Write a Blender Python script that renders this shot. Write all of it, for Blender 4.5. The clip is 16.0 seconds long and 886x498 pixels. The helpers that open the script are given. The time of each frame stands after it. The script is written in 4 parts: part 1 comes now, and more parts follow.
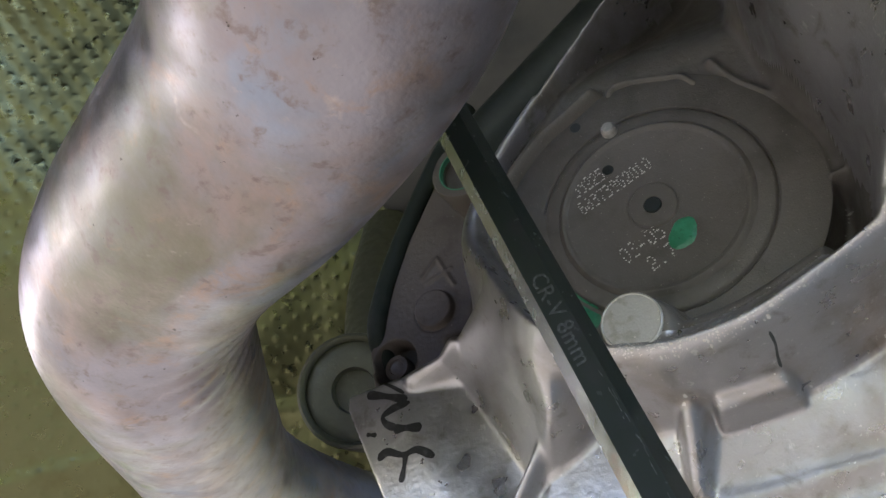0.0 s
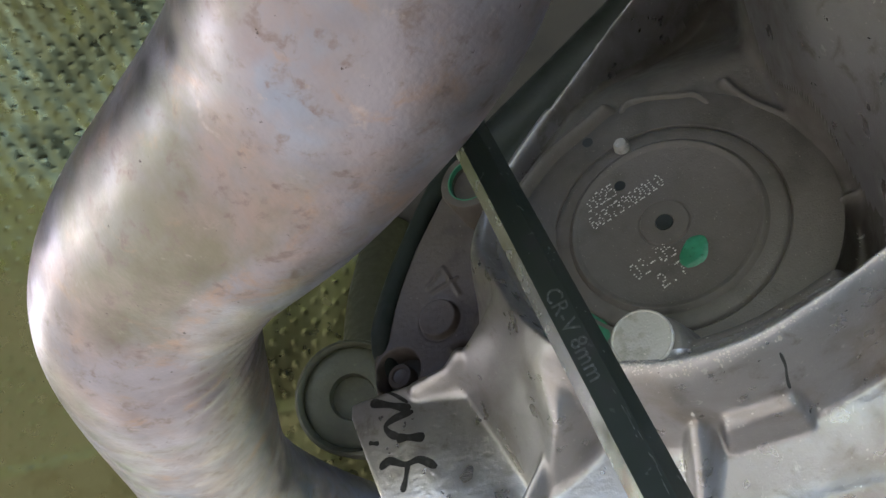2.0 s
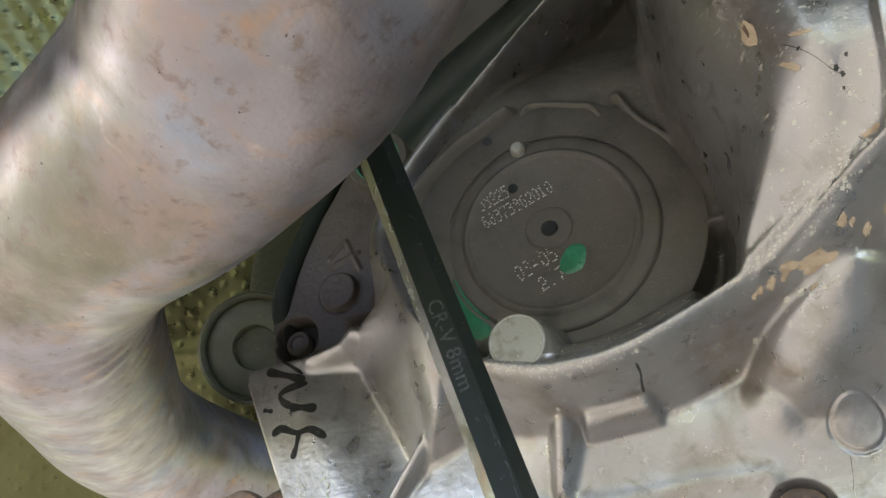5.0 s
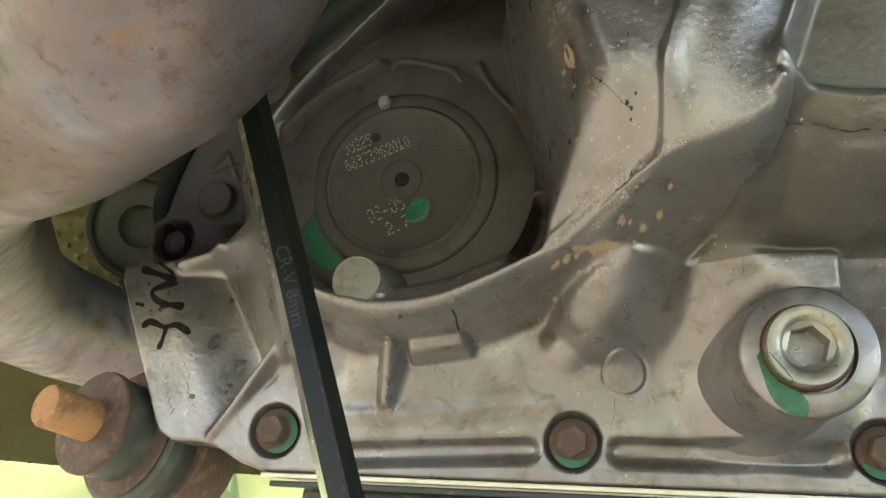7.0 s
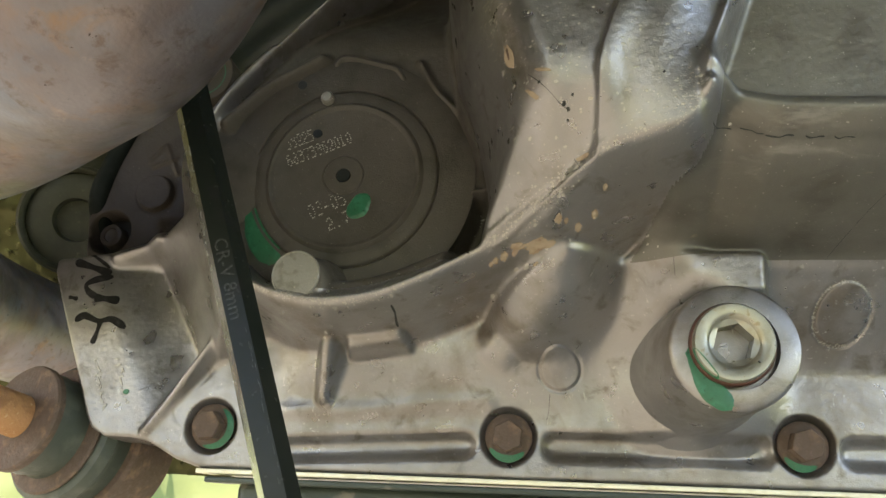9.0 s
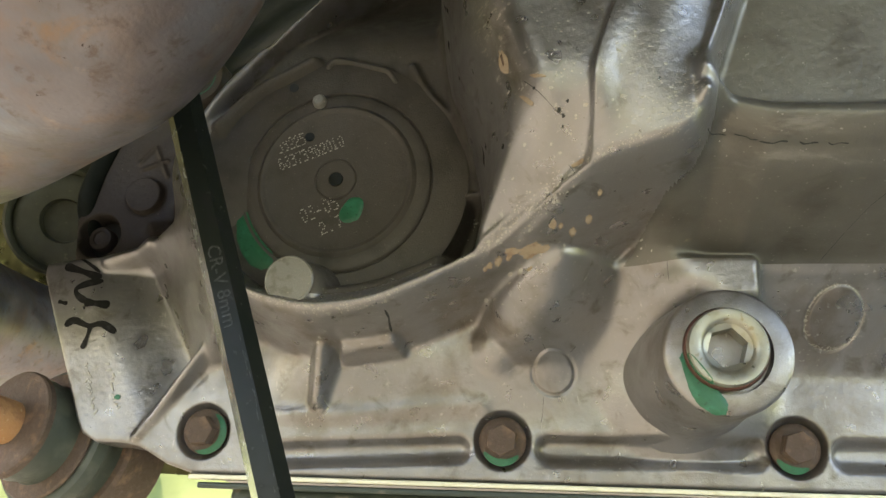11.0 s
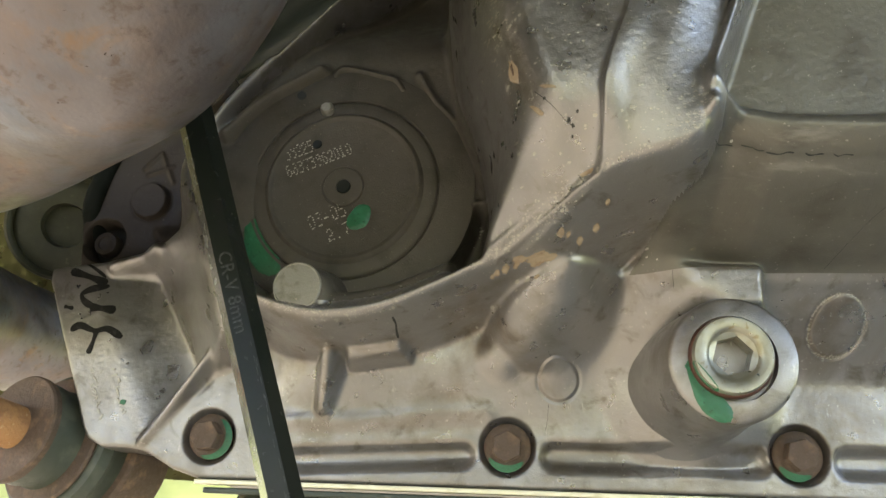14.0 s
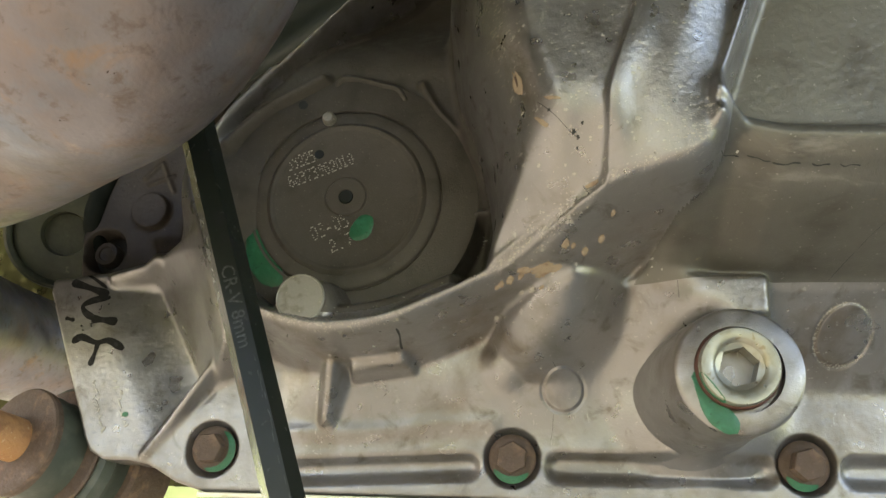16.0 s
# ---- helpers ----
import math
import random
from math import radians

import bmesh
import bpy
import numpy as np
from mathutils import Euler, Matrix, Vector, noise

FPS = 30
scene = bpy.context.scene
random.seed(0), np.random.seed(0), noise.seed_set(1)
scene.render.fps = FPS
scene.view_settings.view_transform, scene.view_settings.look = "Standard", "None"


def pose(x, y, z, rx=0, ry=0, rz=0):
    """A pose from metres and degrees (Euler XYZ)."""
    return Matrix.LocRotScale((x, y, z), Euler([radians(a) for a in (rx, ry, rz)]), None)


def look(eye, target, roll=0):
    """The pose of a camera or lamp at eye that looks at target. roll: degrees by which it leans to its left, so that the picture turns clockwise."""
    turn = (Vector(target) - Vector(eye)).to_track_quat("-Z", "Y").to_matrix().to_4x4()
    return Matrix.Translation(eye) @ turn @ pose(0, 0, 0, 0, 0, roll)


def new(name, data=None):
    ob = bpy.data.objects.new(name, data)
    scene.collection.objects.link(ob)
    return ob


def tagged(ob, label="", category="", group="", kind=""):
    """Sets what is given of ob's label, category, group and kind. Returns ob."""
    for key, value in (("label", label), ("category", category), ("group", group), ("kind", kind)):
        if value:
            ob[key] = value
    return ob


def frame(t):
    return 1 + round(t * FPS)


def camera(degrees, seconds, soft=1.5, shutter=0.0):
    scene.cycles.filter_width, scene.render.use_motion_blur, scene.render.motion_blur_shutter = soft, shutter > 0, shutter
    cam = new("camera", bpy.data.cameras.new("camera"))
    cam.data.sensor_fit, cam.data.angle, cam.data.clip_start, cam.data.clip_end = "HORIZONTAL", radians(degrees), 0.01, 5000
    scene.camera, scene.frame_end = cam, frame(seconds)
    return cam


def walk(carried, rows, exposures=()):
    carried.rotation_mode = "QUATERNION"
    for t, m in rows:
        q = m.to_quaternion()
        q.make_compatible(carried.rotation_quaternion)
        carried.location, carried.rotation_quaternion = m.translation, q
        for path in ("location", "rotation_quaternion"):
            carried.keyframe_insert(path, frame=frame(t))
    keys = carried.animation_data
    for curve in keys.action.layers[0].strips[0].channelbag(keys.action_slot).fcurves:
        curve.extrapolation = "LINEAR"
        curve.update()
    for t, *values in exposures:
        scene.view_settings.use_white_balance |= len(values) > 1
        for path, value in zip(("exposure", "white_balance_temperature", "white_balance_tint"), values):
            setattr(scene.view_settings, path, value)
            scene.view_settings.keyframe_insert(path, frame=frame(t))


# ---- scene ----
cam = camera(56.0, 16.0)
PATH = [
    (0, (0.08669, -0.24784, -0.04516), (-0.6649, 1.3049, 0.9669), -3.60),
    (0.5, (0.08546, -0.24868, -0.04674), (-0.6607, 1.2990, 0.9770), -2.77),
    (1, (0.08463, -0.24956, -0.04610), (-0.6593, 1.3012, 0.9745), -2.36),
    (1.5, (0.08382, -0.24938, -0.04429), (-0.6581, 1.2992, 0.9812), -2.13),
    (2, (0.08274, -0.25033, -0.04403), (-0.6539, 1.3001, 0.9825), -2.06),
    (2.5, (0.08297, -0.25088, -0.04313), (-0.6500, 1.3007, 0.9842), -2.04),
    (3, (0.08183, -0.25105, -0.04332), (-0.6474, 1.3011, 0.9858), -2.16),
    (3.5, (0.07755, -0.24943, -0.04427), (-0.6370, 1.3265, 0.9587), -2.78),
    (4, (0.07700, -0.24925, -0.04748), (-0.6030, 1.3596, 0.9267), -3.89),
    (4.5, (0.09016, -0.25872, -0.03289), (-0.5412, 1.3861, 0.9137), -2.93),
    (4.7, (0.09406, -0.26201, -0.03316), (-0.5283, 1.4010, 0.8872), -2.18),
    (6.8, (0.12651, -0.30657, -0.02595), (-0.2864, 1.5603, 0.5607), 2.64),
    (7, (0.13035, -0.30593, -0.02372), (-0.2859, 1.5615, 0.5589), 2.79),
    (7.5, (0.13583, -0.31029, -0.02977), (-0.2017, 1.5689, 0.5660), 2.40),
    (8, (0.13494, -0.31130, -0.02981), (-0.1801, 1.5725, 0.5635), 2.50),
    (8.5, (0.13165, -0.30986, -0.02916), (-0.1676, 1.5780, 0.5596), 2.40),
    (8.7, (0.13259, -0.30803, -0.02769), (-0.1602, 1.5790, 0.5667), 2.44),
    (10.8, (0.12689, -0.30719, -0.02373), (-0.1266, 1.5892, 0.5590), 2.12),
    (11, (0.12995, -0.30840, -0.02282), (-0.1238, 1.5883, 0.5586), 2.00),
    (11.5, (0.12780, -0.31025, -0.02403), (-0.1215, 1.5863, 0.5598), 1.96),
    (12, (0.12817, -0.31158, -0.02332), (-0.1171, 1.5844, 0.5643), 1.97),
    (12.5, (0.12740, -0.31244, -0.02501), (-0.1153, 1.5814, 0.5705), 2.01),
    (13, (0.12636, -0.31164, -0.02340), (-0.1135, 1.5842, 0.5668), 2.07),
    (13.5, (0.12607, -0.31188, -0.02266), (-0.1131, 1.5830, 0.5709), 2.16),
    (14, (0.12547, -0.31135, -0.02324), (-0.1123, 1.5829, 0.5727), 2.20),
    (14.5, (0.12486, -0.31147, -0.02245), (-0.1109, 1.5836, 0.5717), 2.19),
    (15, (0.12407, -0.31116, -0.02185), (-0.1121, 1.5835, 0.5737), 2.23),
    (15.5, (0.12410, -0.31099, -0.02097), (-0.1123, 1.5835, 0.5747), 2.01),
    (16, (0.12359, -0.31103, -0.01943), (-0.1111, 1.5833, 0.5778), 1.84),
]
walk(cam, [(t, look(eye, target, roll)) for t, eye, target, roll in PATH], [(0.0, 2.84, 5900.0, 28.0), (1.0, 2.93, 5850.0, 26.0), (3.0, 2.94, 5850.0, 25.0), (4.5, 2.99, 6050.0, 24.0), (7.0, 2.45, 7300.0, 20.0), (16.0, 2.57, 7300.0, 20.0)])

# ---- light ----
world = bpy.data.worlds.new("sky")
scene.world = world
world.use_nodes = True
wn = world.node_tree
sky = wn.nodes.new("ShaderNodeTexSky")
sky.sky_type, sky.sun_disc = "NISHITA", False
sky.sun_elevation, sky.sun_rotation = radians(30), radians(-81)
wn.nodes["Background"].inputs[1].default_value = 0.15
wn.links.new(sky.outputs[0], wn.nodes["Background"].inputs[0])
sun = new("sun", bpy.data.lights.new("sun", "SUN"))
sun.data.energy, sun.data.angle, sun.data.color = 4.0, radians(0.5), (1.0, 0.95, 0.86)
sun.matrix_world = look((3 * -0.85, 3 * 0.13, 3 * 0.50), (0, 0, 0))


# ---- materials ----
def mat(name, colour, rough=0.5, metal=0.0, second=None, scale=60.0, amount=0.5, third=None, third_scale=400.0,
        third_cut=0.62, bump=0.15, bump_scale=900.0, rough_var=0.12, distort=0.0):
    """A surface with two scales of colour variation, uneven gloss and fine relief."""
    m = bpy.data.materials.new(name)
    m.use_nodes = True
    t = m.node_tree
    p = t.nodes["Principled BSDF"]
    tex = t.nodes.new("ShaderNodeTexCoord")

    def noise_at(s, detail=6.0, dist=0.0):
        n = t.nodes.new("ShaderNodeTexNoise")
        n.inputs["Scale"].default_value, n.inputs["Detail"].default_value = s, detail
        n.inputs["Distortion"].default_value = dist
        t.links.new(tex.outputs["Object"], n.inputs["Vector"])
        return n

    def ramp(a, b, source):
        r = t.nodes.new("ShaderNodeMapRange")
        r.interpolation_type = "SMOOTHSTEP"
        r.inputs[1].default_value, r.inputs[2].default_value = a, b
        t.links.new(source, r.inputs[0])
        return r.outputs[0]

    def blend(fac, a, b):
        x = t.nodes.new("ShaderNodeMix")
        x.data_type = "RGBA"
        t.links.new(fac, x.inputs[0])
        for sock, val in ((x.inputs[6], a), (x.inputs[7], b)):
            if isinstance(val, tuple):
                sock.default_value = (*val, 1)
            else:
                t.links.new(val, sock)
        return x.outputs[2]

    large = noise_at(scale, 8.0, distort)
    second = second or tuple(c * 0.72 for c in colour)
    cut = 0.62 - 0.24 * amount
    col = blend(ramp(cut, cut + 0.2, large.outputs["Fac"]), colour, second)
    fine = noise_at(third_scale, 4.0)
    if third:
        col = blend(ramp(third_cut, third_cut + 0.08, fine.outputs["Fac"]), col, third)
    t.links.new(col, p.inputs["Base Color"])
    p.inputs["Metallic"].default_value = metal
    r = t.nodes.new("ShaderNodeMapRange")
    r.inputs[1].default_value, r.inputs[2].default_value = 0.3, 0.7
    r.inputs[3].default_value, r.inputs[4].default_value = max(0.03, rough - rough_var), min(1, rough + rough_var)
    t.links.new(noise_at(scale * 3.1).outputs["Fac"], r.inputs[0])
    t.links.new(r.outputs[0], p.inputs["Roughness"])
    b = t.nodes.new("ShaderNodeBump")
    b.inputs["Strength"].default_value, b.inputs["Distance"].default_value = bump, 0.0006
    t.links.new(noise_at(bump_scale, 5.0).outputs["Fac"], b.inputs["Height"])
    coarse = t.nodes.new("ShaderNodeBump")
    coarse.inputs["Strength"].default_value, coarse.inputs["Distance"].default_value = bump * 0.5, 0.0008
    t.links.new(noise_at(bump_scale * 0.2, 3.0).outputs["Fac"], coarse.inputs["Height"])
    t.links.new(b.outputs[0], coarse.inputs["Normal"])
    t.links.new(coarse.outputs[0], p.inputs["Normal"])
    return m


def layer(m, colour, scale, low, high, detail=8.0, distort=0.5, squash=(1, 1, 1)):
    """Lays blotches of one colour over a material's base colour."""
    t = m.node_tree
    p = t.nodes["Principled BSDF"]
    old = p.inputs["Base Color"].links[0].from_socket
    tex, mp = t.nodes.new("ShaderNodeTexCoord"), t.nodes.new("ShaderNodeMapping")
    mp.inputs["Scale"].default_value, mp.inputs["Location"].default_value = squash, (scale * 0.013, 0.7, 0.2)
    n, r, x = t.nodes.new("ShaderNodeTexNoise"), t.nodes.new("ShaderNodeMapRange"), t.nodes.new("ShaderNodeMix")
    n.inputs["Scale"].default_value, n.inputs["Detail"].default_value, n.inputs["Distortion"].default_value = scale, detail, distort
    n.inputs["Roughness"].default_value = 0.62
    r.interpolation_type = "SMOOTHSTEP"
    r.inputs[1].default_value, r.inputs[2].default_value = low, high
    x.data_type = "RGBA"
    x.inputs[7].default_value = (*colour, 1)
    t.links.new(tex.outputs["Object"], mp.inputs[0])
    t.links.new(mp.outputs[0], n.inputs["Vector"])
    t.links.new(n.outputs["Fac"], r.inputs[0])
    t.links.new(r.outputs[0], x.inputs[0])
    t.links.new(old, x.inputs[6])
    t.links.new(x.outputs[2], p.inputs["Base Color"])
    return m


ALU = mat("cast_aluminium", (0.275, 0.267, 0.267), 0.36, 0.80, (0.200, 0.186, 0.172), 38, 0.5, (0.37, 0.355, 0.335), 800, 0.65, 0.2, 1800, 0.12, 0.4)
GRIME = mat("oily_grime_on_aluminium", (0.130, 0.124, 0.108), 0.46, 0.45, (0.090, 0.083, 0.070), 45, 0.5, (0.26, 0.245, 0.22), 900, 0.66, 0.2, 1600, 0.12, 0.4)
layer(layer(GRIME, (0.20, 0.19, 0.17), 70, 0.57, 0.72, 12, 0.4, (0.3, 1, 1)), (0.22, 0.185, 0.14), 55, 0.66, 0.70, 10, 0.4, (0.6, 1, 1))
# dark casting colour that carries the pipe's shade on the ear
SHADED_CAST = mat("shaded_casting", (0.070, 0.059, 0.050), 0.7, 0.0, (0.046, 0.038, 0.032), 60, 0.5, (0.15, 0.135, 0.12), 700, 0.68, 0.3, 1500)
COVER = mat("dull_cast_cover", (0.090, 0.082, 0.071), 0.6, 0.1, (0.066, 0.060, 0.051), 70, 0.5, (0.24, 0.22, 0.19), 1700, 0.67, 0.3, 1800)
PIN = mat("machined_pin_face", (0.30, 0.29, 0.26), 0.5, 0.4, (0.22, 0.21, 0.18), 300, 0.5, (0.5, 0.46, 0.38), 900, 0.66, 0.3, 1500)
PIPE = mat("heat_tinted_steel", (0.178, 0.167, 0.184), 0.43, 0.9, (0.150, 0.125, 0.128), 28, 0.5, None, 500, 0.56, 0.16, 800, 0.14, 0.3)
layer(layer(PIPE, (0.128, 0.120, 0.088), 13, 0.50, 0.66, 6, 0.6), (0.165, 0.178, 0.215), 17, 0.54, 0.66, 5, 0.8)
layer(layer(PIPE, (0.200, 0.158, 0.145), 42, 0.42, 0.74, 9, 0.3), (0.225, 0.150, 0.105), 62, 0.54, 0.74, 11, 0.4)
layer(layer(PIPE, (0.130, 0.104, 0.094), 200, 0.52, 0.72, 8, 0.3), (0.26, 0.225, 0.21), 150, 0.60, 0.78, 9, 0.3)
layer(PIPE, (0.05, 0.04, 0.035), 420, 0.67, 0.72, 8, 0.2)
layer(ALU, (0.130, 0.118, 0.104), 15, 0.54, 0.80, 12, 0.3)
layer(layer(layer(ALU, (0.18, 0.145, 0.112), 24, 0.50, 0.78), (0.15, 0.132, 0.113), 95, 0.54, 0.76), (0.08, 0.072, 0.064), 420, 0.68, 0.76)
SHIELD = mat("embossed_aluminium_foil", (0.074, 0.074, 0.035), 0.34, 0.95, (0.066, 0.063, 0.028), 30, 0.5, None, 400, 0.6, 0.1, 300)
BLACK = mat("black_oxide_steel", (0.012, 0.015, 0.012), 0.22, 0.0, (0.015, 0.016, 0.015), 120, 0.4, (0.045, 0.045, 0.045), 1600, 0.74, 0.05, 1600, 0.06)
RUST = mat("rusty_steel", (0.098, 0.068, 0.052), 0.75, 0.15, (0.19, 0.12, 0.08), 150, 0.5, (0.12, 0.08, 0.065), 900, 0.58, 0.5, 900)
STUDRUST = mat("orange_rust", (0.42, 0.22, 0.10), 0.8, 0.1, (0.28, 0.14, 0.07), 160, 0.5, (0.5, 0.32, 0.18), 600, 0.62, 0.5, 900)
ZINC = mat("plated_steel", (0.33, 0.325, 0.275), 0.38, 0.8, (0.27, 0.255, 0.19), 180, 0.5, (0.26, 0.22, 0.15), 500, 0.62, 0.15, 900)
GREEN = mat("green_marking_paint", (0.013, 0.120, 0.058), 0.4, 0.0, (0.02, 0.16, 0.085), 250, 0.5, (0.01, 0.07, 0.036), 900, 0.62, 0.3, 700)
TAN = mat("tan_flaking_rust", (0.31, 0.245, 0.175), 0.8, 0.0, (0.24, 0.17, 0.115), 250, 0.5, None, 400, 0.6, 0.4, 900)
SPECK = mat("pale_oxide_grit", (0.38, 0.365, 0.33), 0.6, 0.3, (0.36, 0.33, 0.28), 400, 0.5, None, 400, 0.6, 0.2, 900)
INK = mat("black_marker_ink", (0.012, 0.012, 0.012), 0.55, 0.0, (0.03, 0.03, 0.03), 300, 0.5, None, 400, 0.6, 0.1, 900)
ETCH = mat("etched_dot_print", (0.42, 0.40, 0.36), 0.5, 0.2, (0.5, 0.47, 0.42), 600, 0.5, None, 400, 0.6, 0.1, 900)
HOSE = mat("black_rubber_hose", (0.014, 0.018, 0.015), 0.6, 0.0, (0.02, 0.024, 0.02), 90, 0.5)
HOLE = mat("near_black", (0.01, 0.014, 0.012), 0.5, 0.0)
RUBBER = mat("aged_rubber", (0.050, 0.062, 0.050), 0.5, 0.0, (0.085, 0.095, 0.075), 90, 0.5)
OLIVE = mat("grimy_olive_steel", (0.078, 0.075, 0.040), 0.55, 0.4, (0.055, 0.055, 0.035), 40, 0.5, (0.12, 0.115, 0.07), 300, 0.62, 0.2, 500)
# olive taken down to near black, with the bushing's shadow in the colour
SHADED_OLIVE = mat("shaded_olive_steel", (0.036, 0.036, 0.021), 0.6, 0.2, (0.026, 0.026, 0.016), 60, 0.5, (0.06, 0.058, 0.036), 300, 0.64, 0.3, 500)
DARK = mat("dark_underbody", (0.045, 0.045, 0.04), 0.85, 0.0, (0.03, 0.032, 0.03), 20, 0.5)
PANWALL = mat("oily_painted_pan", (0.035, 0.05, 0.042), 0.45, 0.1, (0.06, 0.075, 0.06), 25, 0.5, (0.16, 0.15, 0.12), 60, 0.62, 0.3, 400)
GASKET = mat("bright_gasket_edge", (0.72, 0.70, 0.55), 0.4, 0.3, (0.6, 0.58, 0.42), 150, 0.5)
GRASS = mat("dry_grassy_soil", (0.285, 0.272, 0.215), 0.9, 0.0, (0.185, 0.185, 0.115), 9, 0.5, (0.15, 0.16, 0.07), 60, 0.6, 0.6, 40)
LEAF = mat("sunlit_grass", (0.21, 0.25, 0.065), 0.9, 0.0, (0.14, 0.18, 0.045), 2.2, 0.5, None, 14, 0.6, 0.6, 40)
# pale steel that paints the bright reflection on the key's flank
KEY_GLINT = mat("flank_reflection_steel", (0.50, 0.52, 0.53), 0.20, 0.9, (0.40, 0.41, 0.40), 60, 0.5, (0.2, 0.2, 0.2), 500, 0.66, 0.08, 900)
KEYPRINT = mat("bare_stamped_steel", (0.034, 0.037, 0.033), 0.4, 0.6, (0.1, 0.1, 0.1), 900, 0.5, None, 400, 0.6, 0.1, 900)
SEAL = mat("red_copper_washer", (0.10, 0.045, 0.033), 0.5, 0.5, (0.1, 0.05, 0.04), 300, 0.5)


for oily, film_weight in ((ALU, 0.3), (GRIME, 0.4), (SHADED_CAST, 0.15), (PIN, 0.2)):
    oily.node_tree.nodes["Principled BSDF"].inputs["Coat Weight"].default_value = film_weight
    oily.node_tree.nodes["Principled BSDF"].inputs["Coat Roughness"].default_value = 0.22
for dull, gloss in ((BLACK, 0.22), (SHADED_CAST, 0.2), (COVER, 0.3), (HOSE, 0.1), (INK, 0.15), (DARK, 0.2)):
    dull.node_tree.nodes["Principled BSDF"].inputs["Specular IOR Level"].default_value = gloss
layer(ALU, (0.37, 0.36, 0.34), 330, 0.63, 0.72, 6, 0.2, (1, 1, 0.3))


# ---- mesh helpers ----
def part(name, bm, material, parent=None, label="", smooth=True, sharp=40):
    me = bpy.data.meshes.new(name)
    bmesh.ops.recalc_face_normals(bm, faces=bm.faces)
    if smooth:
        for f in bm.faces:
            f.smooth = True
        for e in bm.edges:
            if len(e.link_faces) == 2 and e.calc_face_angle(0) > radians(sharp):
                e.smooth = False
    bm.to_mesh(me)
    bm.free()
    me.materials.append(material)
    ob = new(name, me)
    if parent:
        ob.parent = parent
    if label:
        tagged(ob, label)
    return ob


def thing(name, label, category, place=(0, 0, 0), group="", kind=""):
    ob = new(name)
    ob.empty_display_size = 0.01
    ob.location = place
    return tagged(ob, label, category, group, kind)


def lathe(profile, steps=64, centre=(0, 0, 0), axis=(0, -1, 0), bm=None):
    """Turns (radius, height) round an axis; a radius of 0 closes the end."""
    bm = bm or bmesh.new()
    turn = Vector((0, 0, 1)).rotation_difference(Vector(axis)).to_matrix()
    rings = []
    for r, h in profile:
        if r <= 1e-9:
            rings.append([bm.verts.new(Vector(centre) + turn @ Vector((0, 0, h)))])
        else:
            rings.append([bm.verts.new(Vector(centre) + turn @ Vector((r * math.cos(a), r * math.sin(a), h)))
                          for a in (2 * math.pi * i / steps for i in range(steps))])
    for a, b in zip(rings, rings[1:]):
        for i in range(steps):
            j = (i + 1) % steps
            q = [a[i % len(a)], a[j % len(a)], b[j % len(b)], b[i % len(b)]]
            q = list(dict.fromkeys(q))
            if len(q) > 2:
                bm.faces.new(q)
    return bm


def sweep(points, radius, steps=48, sub=10, even=0, closed_ends=True):
    """A round tube along a smooth curve through points; radius: a number or one for each point."""
    pts = [Vector(p) for p in points]
    rad = radius if isinstance(radius, (list, tuple)) else [radius] * len(pts)
    path, radii = [], []
    for i in range(len(pts) - 1):
        p0, p1, p2, p3 = pts[max(i - 1, 0)], pts[i], pts[i + 1], pts[min(i + 2, len(pts) - 1)]
        for k in range(sub):
            u = k / sub
            path.append(0.5 * (2 * p1 + (p2 - p0) * u + (2 * p0 - 5 * p1 + 4 * p2 - p3) * u * u + (3 * p1 - p0 - 3 * p2 + p3) * u ** 3))
            radii.append(rad[i] + (rad[i + 1] - rad[i]) * u)
    path.append(pts[-1])
    radii.append(rad[-1])
    for _ in range(even):
        path = path[:1] + [(a + 2 * b + c) / 4 for a, b, c in zip(path, path[1:], path[2:])] + path[-1:]
    bm = bmesh.new()
    side = (path[1] - path[0]).orthogonal().normalized()
    rings = []
    for i, p in enumerate(path):
        d = (path[min(i + 1, len(path) - 1)] - path[max(i - 1, 0)]).normalized()
        side = (side - side.dot(d) * d).normalized()
        up = d.cross(side)
        rings.append([bm.verts.new(p + radii[i] * (math.cos(a) * side + math.sin(a) * up))
                      for a in (2 * math.pi * k / steps for k in range(steps))])
    for a, b in zip(rings, rings[1:]):
        for k in range(steps):
            bm.faces.new((a[k], a[(k + 1) % steps], b[(k + 1) % steps], b[k]))
    if closed_ends:
        bm.faces.new(rings[0])
        bm.faces.new(rings[-1])
    return bm


def hexagon(af, depth_from, depth_to, centre, axis=(0, -1, 0), chamfer=0.0, turn_by=0.0, bm=None):
    """A six-sided bar with softened ends."""
    bm = bm or bmesh.new()
    rot = Vector((0, 0, 1)).rotation_difference(Vector(axis)).to_matrix()
    r = af / math.sqrt(3)
    levels = [(r, depth_from), (r, depth_to - chamfer), (r * 0.93 if chamfer else r, depth_to)]
    rings = [[bm.verts.new(Vector(centre) + rot @ Vector((q * math.cos(turn_by + i * math.pi / 3), q * math.sin(turn_by + i * math.pi / 3), h)))
              for i in range(6)] for q, h in levels]
    for a, b in zip(rings, rings[1:]):
        for i in range(6):
            bm.faces.new((a[i], a[(i + 1) % 6], b[(i + 1) % 6], b[i]))
    bm.faces.new(rings[0])
    bm.faces.new(rings[-1])
    return bm


